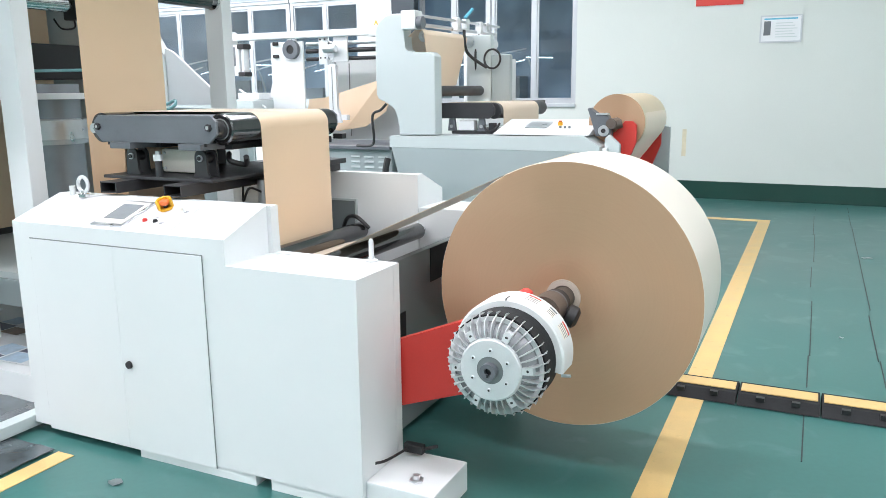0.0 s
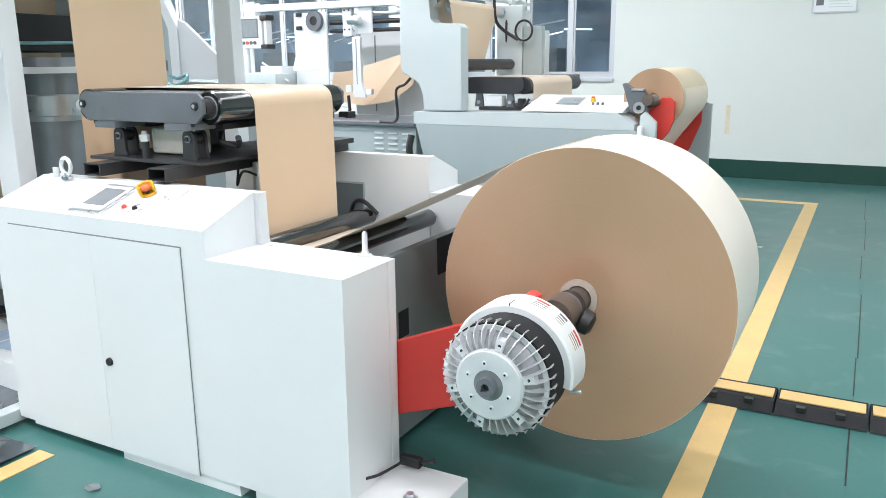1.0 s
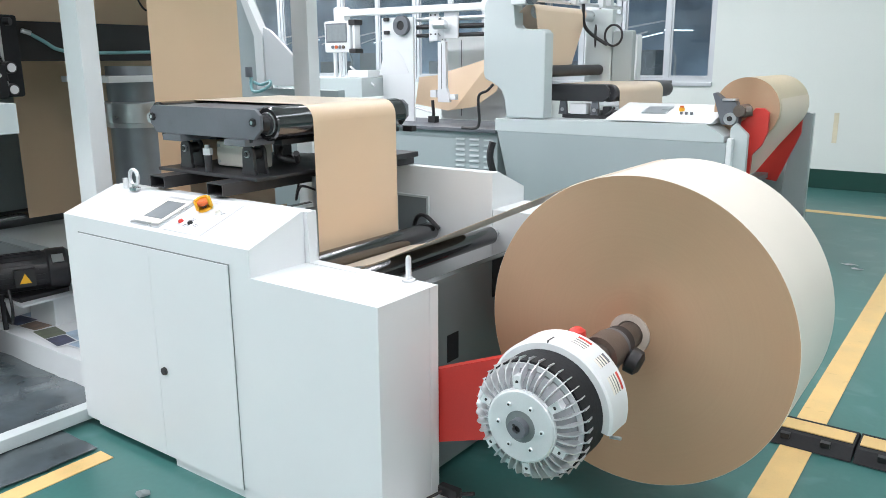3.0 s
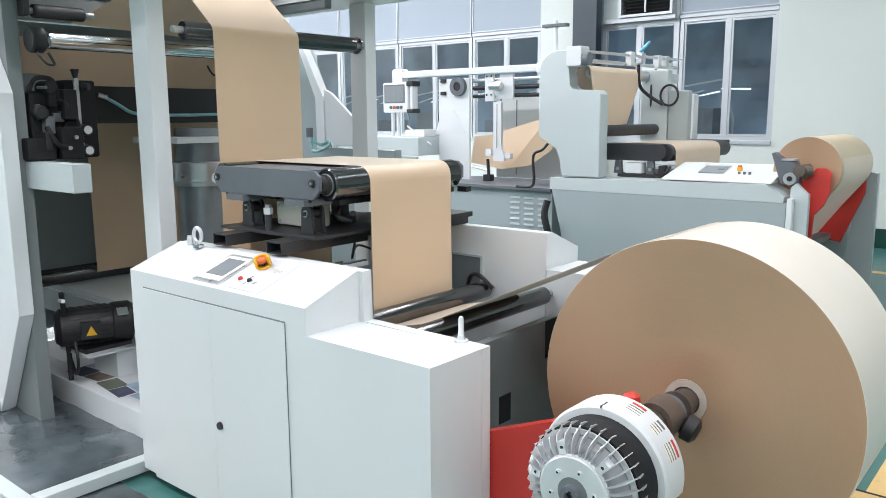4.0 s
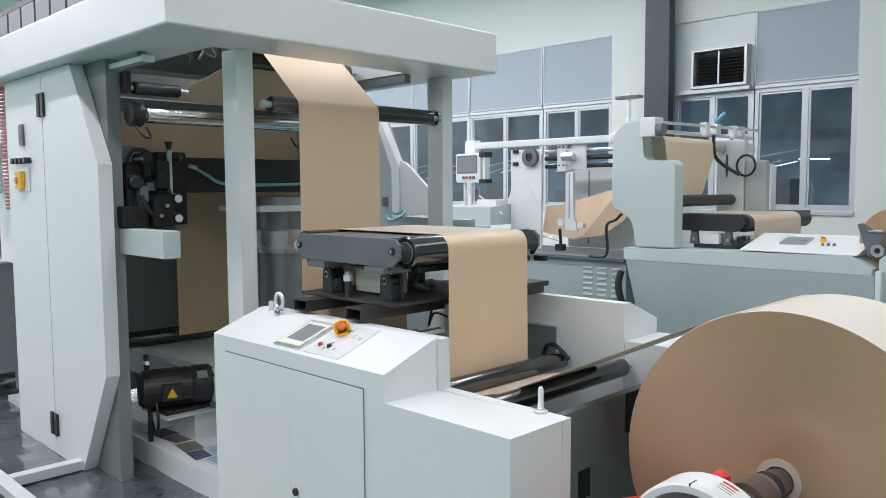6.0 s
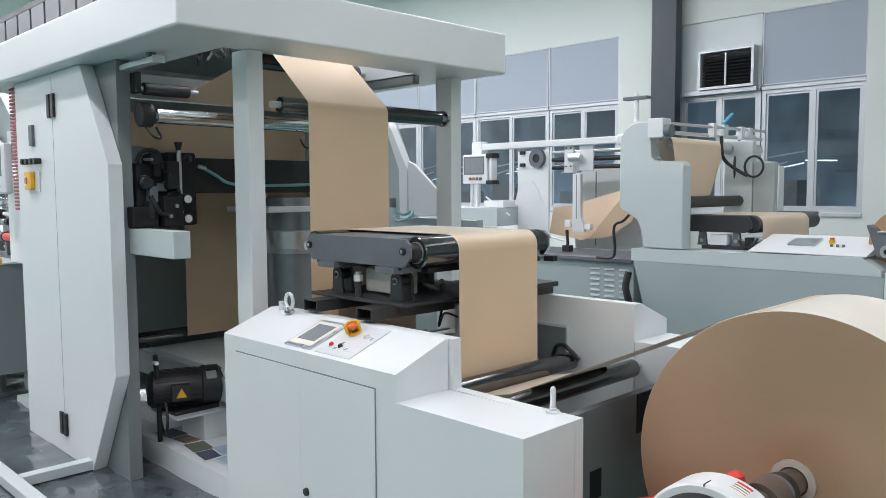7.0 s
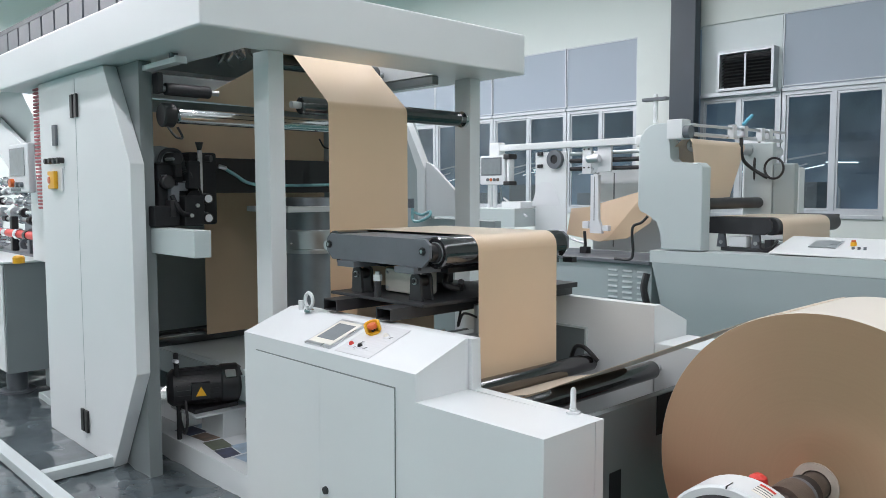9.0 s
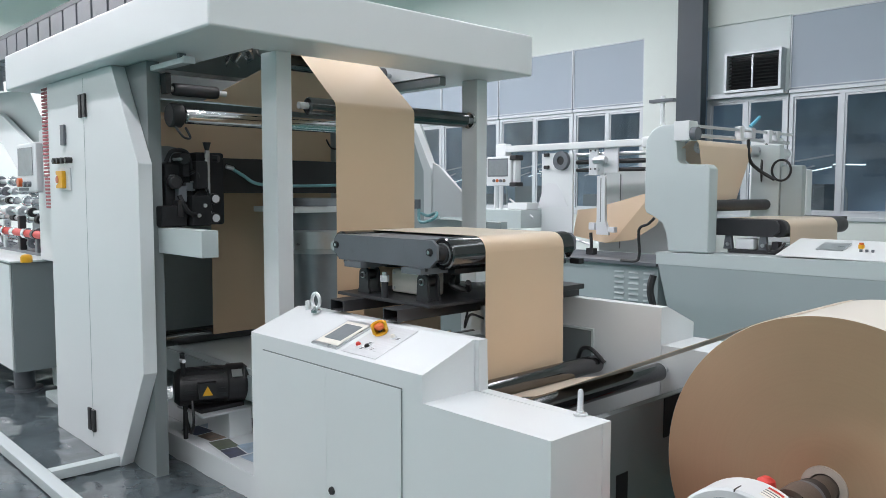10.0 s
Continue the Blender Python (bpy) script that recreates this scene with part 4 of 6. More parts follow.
def near_web():
    """The paper web from the roll through the guide and up into the machine, one continuous sheet in runs."""
    C, R = (-0.855, 0.783), 0.566
    # tangent from the roll's upper left to the top of the front roller
    A, ra = (-1.955, 0.852), 0.0455
    d = math.hypot(A[0] - C[0], A[1] - C[1])
    base = math.degrees(math.atan2(A[1] - C[1], A[0] - C[0]))
    off = math.degrees(math.acos((R - ra) / d))
    th = base - off
    w = thing("paper_web", (-2.3, 3.36, 0.8), "brown kraft paper web running over the rollers", "paper web")
    runs = {
        "feed_run": arc(*C, R + 0.001, th - 12, th, 4) + arc(*A, ra + 0.001, th, th + 30, 6),
        "wrap_run": arc(*A, ra + 0.001, th + 30, th + 42, 3) + arc(-2.328, 0.835, 0.048, -50, -180, 10),
        "rising_run": [(-2.376, 0.835), (-2.377, 1.0), (-2.379, 1.25), (-2.38, 1.466)] + arc(-2.455, 1.466, 0.075, 0, 90, 10),
        "table_run": [(-2.455, 1.541), (-2.8, 1.5412), (-3.225, 1.541)] + arc(-3.225, 1.466, 0.075, 90, 180, 10),
        "falling_run": [(-3.30, 1.466), (-3.30, 1.2), (-3.30, 0.9)],
    }
    for name, path in runs.items():
        part(name, strip(path, WEB0, WEB1), KRAFT, w, smooth=60)
    return w


# ---------------------------------------------------------------- the tall frame behind the unwinder


def well(outer, inner, z0, z1, r):
    """A flat box (x0, x1, y0, y1) with a rectangular well through it, its outer edges rounded."""
    bm = B()

    def corners(q, z):
        return [bm.verts.new(p) for p in ((q[0], q[2], z), (q[1], q[2], z), (q[1], q[3], z), (q[0], q[3], z))]
    a, b, c, d = corners(outer, z0), corners(outer, z1), corners(inner, z1), corners(inner, z0)
    for p, q in ((a, b), (b, c), (c, d), (d, a)):
        for i in range(4):
            bm.faces.new((p[i], p[(i + 1) % 4], q[(i + 1) % 4], q[i]))
    rim = [e for e in bm.edges if e.verts[0] in a + b and e.verts[1] in a + b]
    bevel(bm, rim, r, 3)
    return bm


def portal_frame():
    f = thing("printing_frame", (-5.0, 3.3, 0), "tall white machine frame with a boxed canopy on square posts", "machine")
    x0, x1, y0, y1, z0, z1 = -6.62, -3.31, 2.215, 4.52, 2.51, 2.775
    part("canopy", well((x0, x1, y0, y1), (-6.2, -3.70, 2.66, 4.05), z0, z1, 0.014), WHITE, f, "white boxed canopy open in the middle")
    part("post", box(-3.80, -3.64, 2.77, 2.87, 0.0, z0 - 0.001, 0.008), WHITE, f, "square white post")
    part("post", box(-3.79, -3.64, 4.335, 4.435, 0.0, z0 - 0.001, 0.008), WHITE, f, "square white post")
    part("rear_post", box(-6.5, -6.3, 4.18, 4.36, 0, z0 - 0.001, 0.008), WHITE, f)
    # tall door cabinet, clipped at top and bottom
    prof = [(-5.98, 0.012), (-4.80, 0.012), (-4.40, 0.67), (-4.40, 1.905), (-4.77, z0 - 0.002), (-5.98, z0 - 0.002)]
    cab = part("tall_cabinet", prism(prof, "y", 2.315, 2.40, 0.006), WHITE, f, "tall white door cabinet with clipped corners")
    part("seam", box(-5.252, -5.248, 2.3135, 2.316, 0.10, 2.48), GREY, cab)
    for z in (2.30, 0.22):
        for dx in (-0.035, 0.035):
            part("hinge", box(-5.25 + dx - 0.024, -5.25 + dx + 0.024, 2.298, 2.3145, z - 0.075, z + 0.075, 0.004), BLACK, cab)
    part("handle", box(-5.67, -5.60, 2.296, 2.3145, 2.06, 2.20, 0.004), DARK, cab)
    for k in range(4):
        sw = part("switch", cyl((-5.76 + k * 0.085, 2.3145, 1.955), (-5.76 + k * 0.085, 2.27, 1.955), 0.020, n=14), BLACK, cab)
        part("nameplate", box(-5.76 + k * 0.085 - 0.02, -5.76 + k * 0.085 + 0.02, 2.3125, 2.3148, 1.88, 1.915), BOARD, sw)
    es = part("emergency_stop", prism([(-5.73, 1.765), (-5.60, 1.765), (-5.60, 1.885), (-5.73, 1.885), (-5.73, 1.858), (-5.69, 1.858), (-5.67, 1.845), (-5.67, 1.805), (-5.69, 1.79), (-5.73, 1.79)], "y", 2.277, 2.305, 0.005), YELLOW, cab, "yellow C-shaped shroud with a red stop button")
    part("mount", box(-5.75, -5.52, 2.3055, 2.3145, 1.75, 1.905, 0.002), BOARD, es)
    part("button", cyl((-5.692, 2.305, 1.825), (-5.692, 2.272, 1.825), 0.024, n=18), ORANGE, es)
    part("inner_wall", box(-5.9, -4.6, 2.45, 2.50, 0.06, z0 - 0.002), PALE, f)
    # the cheek stands in shade, which its darkened grey paints
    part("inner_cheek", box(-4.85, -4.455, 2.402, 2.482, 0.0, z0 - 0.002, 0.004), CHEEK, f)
    # base beams
    part("base_beam", box(-5.6, -3.34, 2.64, 2.799, 0.0, 0.165, 0.004), WHITE, f)
    part("base_plate", box(-5.6, -3.4, 2.80, 4.2, 0.12, 0.165), WHITE, f)
    part("base_beam", box(-5.6, -3.4, 4.2, 4.34, 0.0, 0.15, 0.006), WHITE, f)
    part("deck", box(-5.9, -3.75, 3.0, 4.3, 0.52, 0.60, 0.004), PALE, f)
    part("deck_rail", box(-5.9, -3.75, 2.98, 2.999, 0.40, 0.56), GREY, f)
    part("shelf_box", box(-4.465, -3.90, 2.45, 2.55, 1.38, 1.53, 0.004), PALE, f)
    part("back_panel", box(-6.2, -4.75, 4.365, 4.39, 0.1, 2.50), PALE, f)
    part("left_panel", box(-6.25, -6.22, 2.6, 4.3, 0.1, 2.50), GREY, f)
    drum = part("grey_drum", cyl((-4.72, 3.78, 0.6), (-4.72, 3.78, 1.70), 0.20, n=40), GALV, f, "upright galvanised drum")
    part("collar", lathe((-4.72, 3.78, 1.30), (0, 0, 1), [(0, 0.201), (0.0, 0.225), (0.03, 0.23), (0.035, 0.235), (0.16, 0.235), (0.17, 0.225), (0.17, 0.201)], 40), STEEL, drum)
    part("rail", box(-5.0, -4.45, 3.4, 4.1, 1.60, 1.64, 0.004), WHITE, f)
    # black cross unit with a hose
    unit = part("cross_unit", box(-5.10, -4.66, 2.96, 4.15, 1.735, 1.965, 0.004), BLACK, f, "black boxed cross unit")
    part("flange", box(-5.14, -4.62, 2.93, 2.959, 1.72, 1.98, 0.003), STEEL, unit)
    part("coupling", box(-5.0, -4.66, 2.84, 2.929, 1.76, 1.95, 0.012), BLACK, unit)
    part("hose", tube(bend([(-4.64, 3.03, 1.90), (-4.60, 3.10, 1.85), (-4.61, 3.2, 1.80), (-4.63, 3.4, 1.785), (-4.63, 3.8, 1.79), (-4.63, 4.1, 1.80)]), 0.011, 8), TEAL, unit, "pale teal air hose")
    part("fitting", cyl((-4.63, 2.99, 1.91), (-4.62, 3.04, 1.895), 0.014, n=10), STEEL, unit)
    # dark gear and motor cluster beside the cabinet
    gear = part("gear_motor", box(-4.78, -4.46, 2.50, 2.72, 1.56, 1.92, 0.03), RUBBER, f, "black gear motor cluster")
    part("guard_disc", cyl((-4.80, 2.66, 1.80), (-4.785, 2.66, 1.80), 0.235, n=48), SHADE, gear, "round grey guard plate")
    part("fan_cover", cyl((-4.46, 2.545, 1.80), (-4.40, 2.545, 1.80), 0.042, n=28, r=0.01), BLACK, gear)
    rnd = random.Random(21)
    for k in range(16):
        cx, cy, cz = rnd.uniform(-4.50, -4.43), rnd.uniform(2.50, 2.74), rnd.uniform(1.55, 1.95)
        if k % 4 == 0:
            part("stud", cyl((cx, cy, cz), (cx + 0.07, cy + rnd.uniform(-0.02, 0.02), cz), rnd.uniform(0.006, 0.010), n=10), (STEEL, MID)[k % 8 == 0], gear)
        elif k % 4 == 1:
            part("pipe", tube(bend([(cx, cy, cz), (cx + 0.06, cy + 0.03, cz + 0.02), (cx + 0.05, cy + 0.06, cz - 0.07)]), 0.007, 6), BLACK, gear)
        else:
            w, v = rnd.uniform(0.018, 0.04), rnd.uniform(0.02, 0.05)
            part("bracket", box(cx, cx + rnd.uniform(0.05, 0.08), cy - w, cy + w, cz - v, cz + v, 0.005), (BLACK, RUBBER, DARK)[k % 3], gear)
    part("block", box(-4.50, -4.36, 2.62, 2.75, 1.535, 1.72, 0.012), RUBBER, gear)
    part("backing_block", box(-4.76, -4.52, 2.73, 2.92, 1.535, 1.99, 0.015), RUBBER, gear)
    part("gear_wheel", cyl((-4.45, 2.72, 1.70), (-4.43, 2.72, 1.70), 0.055, n=24), RUBBER, gear)
    part("motor_can", cyl((-4.52, 2.60, 1.94), (-4.40, 2.60, 1.94), 0.038, n=20, r=0.006), RUBBER, gear)
    part("bolt", cyl((-4.36, 2.66, 1.60), (-4.345, 2.66, 1.60), 0.012, n=8), STEEL, gear)
    part("bolt", cyl((-4.36, 2.70, 1.66), (-4.345, 2.70, 1.66), 0.012, n=8), STEEL, gear)
    part("block", box(-4.52, -4.38, 2.44, 2.60, 1.535, 1.66, 0.012), RUBBER, gear)
    part("rib_block", box(-4.50, -4.38, 2.66, 2.74, 1.76, 1.93, 0.01), RUBBER, gear)
    part("arm", tube(bend([(-4.44, 2.50, 1.92), (-4.42, 2.53, 1.985), (-4.42, 2.62, 1.98), (-4.42, 2.65, 1.88)]), 0.013, 8), RUBBER, gear)
    part("arm", tube(bend([(-4.40, 2.56, 1.72), (-4.36, 2.60, 1.62), (-4.38, 2.70, 1.60)]), 0.015, 8), RUBBER, gear)
    sup = part("knob_bracket", box(-4.50, -4.475, 2.775, 2.80, 1.55, 2.0, 0.003), STEEL, f, "slim bright knob bracket")
    part("scale_strip", box(-4.474, -4.465, 2.765, 2.78, 1.75, 1.98), STEEL, sup)
    part("slide_block", box(-4.474, -4.44, 2.74, 2.79, 1.61, 1.68, 0.006), STEEL, sup)
    for z in (1.70, 1.58):
        kb = part("knob", cyl((-4.47, 2.795, z), (-4.40, 2.795, z), 0.034, n=20, r=0.006), BLACK, sup)
        part("knob_face", cyl((-4.40, 2.795, z), (-4.396, 2.795, z), 0.024, n=16), BOARD, kb)
    part("top_knob", cyl((-4.485, 2.785, 2.0), (-4.485, 2.785, 2.05), 0.012, 0.026, 12), BLACK, sup)
    part("side_knob", cyl((-4.47, 2.82, 1.95), (-4.44, 2.84, 1.95), 0.022, n=12), BLACK, sup)
    # upper rollers
    roller("top_roller", -3.70, 2.232, 2.95, 4.334, 0.05, f, stub=0.02, stub_len=0.06)
    fl = part("rod_flange", cyl((-3.70, 4.31, 2.232), (-3.70, 4.334, 2.232), 0.055, n=24), CHROME, f)
    roller("bright_roller", -4.35, 2.19, 2.52, 3.75, 0.045, f, mat=CHROME, label="bright steel roller")
    roller("upper_roller", -4.50, 2.362, 2.52, 2.93, 0.038, f, mat=TUBE)
    part("cross_bar", box(-4.68, -4.64, 2.50, 4.1, 2.40, 2.47, 0.003), MID, f)
    roller("canopy_roller", -4.22, 2.56, 3.05, 4.05, 0.05, f)
    part("canopy_lid", box(-6.2, -4.50, 2.662, 4.05, z1 - 0.03, z1 - 0.012), GREY, f)
    part("bearing_housing", cyl((-4.35, 2.483, 2.19), (-4.35, 2.56, 2.19), 0.07, n=28, r=0.008), BLACK, f)
    part("bearing_block", box(-4.46, -4.38, 2.483, 2.52, 2.32, 2.44, 0.008), BLACK, f)
    part("bearing_block", box(-4.42, -4.28, 3.72, 3.79, 2.10, 2.26, 0.01), BLACK, f)
    part("loop_cable", tube(bend([(-4.35, 3.74, 2.12), (-4.30, 3.70, 2.05), (-4.32, 3.62, 2.04), (-4.36, 3.6, 2.10)]), 0.006, 6), BLACK, f)
    part("loop_cable", tube(bend([(-4.30, 2.50, 2.12), (-4.26, 2.53, 2.06), (-4.28, 2.58, 2.06), (-4.30, 2.56, 2.12)]), 0.007, 6), BLACK, f)
    roller("floor_roller", -5.45, 0.66, 2.75, 4.1, 0.06, f)
    # small fittings in the tall frame
    part("control_lever", tube(bend([(-4.60, 2.66, 0.166), (-4.58, 2.65, 0.45), (-4.50, 2.60, 0.74)]), 0.016, 8), BLACK, f)
    part("lever_pin", cyl((-4.49, 2.585, 0.70), (-4.39, 2.56, 0.715), 0.012, n=10), BRIGHT, f)
    # crumpled foil hung inside the canopy's well
    bm = B()
    crumple = []
    for j in range(9):
        row = []
        for i in range(19):
            v = Vector((-5.02 + 0.026 * i, 3.2, 2.735 - 0.017 * j * (0.55 + 0.45 * math.sin(i * 1.1))))
            row.append(bm.verts.new(v + Vector((0, 0.05 * noise.noise(v * 21), 0.02 * noise.noise(v * 17 + Vector((5, 0, 0)))))))
        crumple.append(row)
    for j in range(8):
        for i in range(18):
            bm.faces.new((crumple[j][i], crumple[j][i + 1], crumple[j + 1][i + 1], crumple[j + 1][i]))
    bmesh.ops.solidify(bm, geom=bm.faces[:], thickness=0.001)
    part("foil", bm, CHROME, f, "crumpled silver foil", smooth=0)
    # lamp bars under the canopy
    bar = part("lamp_bar", box(-5.2, -4.03, 2.425, 2.485, z0 - 0.062, z0 - 0.030, 0.006), BRIGHT, f, "slim lamp housing under the canopy")
    for lx in (-4.95, -4.12):
        part("hanger", box(lx, lx + 0.03, 2.435, 2.475, z0 - 0.0298, z0 - 0.001), DARK, bar)
    part("end_cap", box(-4.029, -4.01, 2.42, 2.49, z0 - 0.066, z0 - 0.026, 0.005), BOARD, bar)
    part("lamp_bar", box(-4.3, -3.72, 4.06, 4.12, z0 - 0.06, z0 - 0.002, 0.008), MID, f)
    return f


def frame_webs():
    """Paper inside the tall frame: the climbing run, the turned run under the canopy and the deep run."""
    w = thing("paper_web", (-3.6, 3.4, 1.0), "brown kraft paper web climbing through the tall frame", "paper web")
    y0, y1 = 3.17, 3.775
    path = [(-3.649, 0.70), (-3.649, 1.2), (-3.649, 1.8)] + arc(-3.70, 2.232, 0.051, 0, 48, 6) + [(-4.075, 2.632)] + arc(-4.22, 2.56, 0.052, 60, 120, 4)
    part("climbing_run", strip(path, y0, y1), KRAFT, w, smooth=60)
    part("low_run", strip([(-3.31, 0.90), (-3.33, 0.80), (-3.45, 0.70), (-3.645, 0.70)], y0, y1), KRAFT, w, smooth=60)
    # turned run under the canopy
    bm = B()
    q = [(-4.21, 3.24, 2.62), (-4.16, 3.74, 2.61), (-4.60, 3.83, 2.29), (-4.62, 2.84, 2.325)]
    top = [bm.verts.new(p) for p in q]
    low = [bm.verts.new((p[0], p[1], p[2] - 0.0015)) for p in q]
    bm.faces.new(top)
    bm.faces.new(low[::-1])
    for i in range(4):
        bm.faces.new((top[i], top[(i + 1) % 4], low[(i + 1) % 4], low[i]))
    part("turned_run", bm, KRAFT, w)
    part("deep_run", strip([(-5.38, 0.66), (-5.38, 1.2), (-5.38, 1.70)], 3.26, 4.1), KRAFT, w)
    part("upper_deep_run", strip([(-5.30, 1.68), (-5.30, 2.0), (-5.30, 2.30)], 2.75, 4.3), KRAFT, w)
    return w


def drive_motor():
    m = thing("drive_motor", (-4.45, 2.85, 0.33), "black electric motor with a yellow warning triangle", "motor")
    ax = (0, 1, 0)
    c = (-4.63, 2.60, 0.50)
    bm = lathe(c, (0.35, 0.94, 0), [(0.0, 0.09), (0.03, 0.118), (0.32, 0.118), (0.33, 0.126), (0.43, 0.126), (0.46, 0.10), (0.465, 0.03)], 36)
    body = part("body", bm, BLACK, m, "ribbed black motor body")
    d = Vector((0.35, 0.94, 0)).normalized()
    u, w = Vector((d.y, -d.x, 0)), Vector((0, 0, 1))
    bm = B()
    for k in range(22):
        a = 2 * math.pi * k / 22
        n = u * math.cos(a) + w * math.sin(a)
        t = n.cross(d)
        o = Vector(c)
        pts = [(0.04, 0.11), (0.05, 0.1215), (0.30, 0.1215), (0.31, 0.11)]
        va = [bm.verts.new(o + d * s + n * q + t * 0.002) for s, q in pts]
        vb = [bm.verts.new(o + d * s + n * q - t * 0.002) for s, q in pts]
        bm.faces.new(va)
        bm.faces.new(vb[::-1])
        for i in range(4):
            bm.faces.new((va[i], va[(i + 1) % 4], vb[(i + 1) % 4], vb[i]))
    part("ribs", bm, BLACK, body)
    # terminal box on the camera side
    o = Vector(c) + d * 0.19 + u * 0.12
    bm = B()
    cs = [bm.verts.new(o + d * i * 0.055 + w * j * 0.05 + u * s) for s in (0.0, 0.045) for i, j in ((-1, -1), (1, -1), (1, 1), (-1, 1))]
    for f in ((0, 1, 2, 3), (7, 6, 5, 4), (0, 4, 5, 1), (1, 5, 6, 2), (2, 6, 7, 3), (3, 7, 4, 0)):
        bm.faces.new([cs[i] for i in f])
    tb = part("terminal_box", bm, BLACK, m)
    bm = B()
    v = [bm.verts.new(o + u * s + d * a + w * b) for s in (0.0455, 0.0465) for a, b in ((-0.032, -0.03), (0.032, -0.03), (0.0, 0.03))]
    for f in ((0, 1, 2), (5, 4, 3), (0, 3, 4, 1), (1, 4, 5, 2), (2, 5, 3, 0)):
        bm.faces.new([v[i] for i in f])
    part("warning_triangle", bm, YELLOW, tb, "yellow warning triangle")
    part("foot", box(-4.68, -4.42, 2.68, 2.98, 0.358, 0.384, 0.004), BLACK, m)
    part("mount", box(-4.72, -4.36, 2.66, 3.02, 0.344, 0.3575, 0.003), BRIGHT, m, "bright steel mounting plate")
    part("pedestal", box(-4.70, -4.40, 2.86, 3.02, 0.166, 0.3435, 0.004), WHITE, m, "white pedestal")
    st = Vector(c) + d * 0.38 + u * 0.10 + w * 0.083
    bm = B()
    q = [bm.verts.new(st + d * i * 0.032 + (w * 0.6 - u * 0.8) * j * 0.03 + (u * 0.6 + w * 0.8) * h) for h in (-0.002, 0.0035) for i, j in ((-1, -1), (1, -1), (1, 1), (-1, 1))]
    for f in ((0, 1, 2, 3), (7, 6, 5, 4), (0, 4, 5, 1), (1, 5, 6, 2), (2, 6, 7, 3), (3, 7, 4, 0)):
        bm.faces.new([q[i] for i in f])
    part("rating_plate", bm, STEEL, body, "small metal rating plate")
    part("lead", tube(bend([(-4.46, 2.64, 0.44), (-4.42, 2.63, 0.33), (-4.52, 2.66, 0.22), (-4.70, 2.72, 0.24), (-4.9, 2.78, 0.33)]), 0.009, 8), BLACK, m)


def floor_left():
    """Plastic sheet and square tubes on the floor in front of the tall cabinet."""
    bm = B()
    nx, ny = 150, 52
    x0, x1, y0, y1 = -11.0, -3.1, 1.0, 3.6
    grid = []
    for j in range(ny + 1):
        row = []
        for i in range(nx + 1):
            x, y = x0 + (x1 - x0) * i / nx, y0 + (y1 - y0) * j / ny
            e = 0.1 * noise.noise(Vector((x * 1.2, y * 1.2, 0)))
            z = 0.006 + 0.022 * abs(noise.noise(Vector((x * 3, y * 6, 3)))) ** 0.8 + 0.012 * abs(noise.noise(Vector((x * 9, y * 14, 7))))
            row.append(bm.verts.new((x + e * (i in (0, nx)), y + e * (j in (0, ny)), z)))
        grid.append(row)
    for j in range(ny):
        for i in range(nx):
            if grid[j][i].co.x > -3.45 and grid[j][i].co.y > 2.25:
                continue
            bm.faces.new((grid[j][i], grid[j][i + 1], grid[j + 1][i + 1], grid[j + 1][i]))
    bmesh.ops.delete(bm, geom=[v for v in bm.verts if not v.link_faces], context="VERTS")
    bmesh.ops.solidify(bm, geom=bm.faces[:], thickness=0.002)
    solo("plastic_sheet", bm, FILM, "dark crumpled plastic sheet spread on the floor", "plastic sheet", smooth=80)
    t = thing("floor_frame", (-4.8, 2.0, 0), "pale square steel tubes lying on the floor", "steel frame")
    bm = box(-7.4, -3.30, 1.83, 1.91, 0.02, 0.08, 0.004)
    part("long_tube", bm, PALE, t)
    part("cross_tube", box(-4.88, -4.80, 1.912, 2.36, 0.02, 0.08, 0.004), PALE, t)
    part("cross_tube", box(-3.42, -3.34, 1.912, 2.62, 0.02, 0.08, 0.004), PALE, t)
    p = thing("printed_sheets", (-4.0, 2.9, 0.16), "printed colour sheets lying on the machine base", "papers")
    for k, (x, y, turn) in enumerate(((-4.62, 2.86, 0.10), (-4.22, 2.83, -0.12), (-3.86, 2.87, 0.06), (-3.95, 3.16, 0.3), (-4.50, 3.20, -0.05))):
        z = 0.1660 + 0.0022 * k

        def piece(a0, a1, b0, b1, h0, h1):
            bm = box(a0, a1, b0, b1, h0, h1)
            bmesh.ops.rotate(bm, verts=bm.verts, cent=(0, 0, 0), matrix=Matrix.Rotation(turn, 3, "Z"))
            bmesh.ops.translate(bm, verts=bm.verts, vec=(x, y, z))
            return bm
        sheet = part("sheet", piece(-0.20, 0.20, -0.145, 0.145, 0.0, 0.0012), BOARD, p)
        for j, (a0, a1, b0, b1) in enumerate(((-0.18, 0.0, -0.13, 0.0), (0.01, 0.18, -0.13, -0.02), (-0.18, -0.03, 0.01, 0.13), (-0.02, 0.18, -0.01, 0.13))):
            if (j + k) % 4 == 3:
                continue
            part("picture", piece(a0, a1, b0, b1, 0.0013, 0.0019), (PRINT_NIGHT, MOSS, PRINT_SKY, PRINT_BROWN)[(j * 3 + k) % 4], sheet)


# ---------------------------------------------------------------- the second machine
FY = 7.10


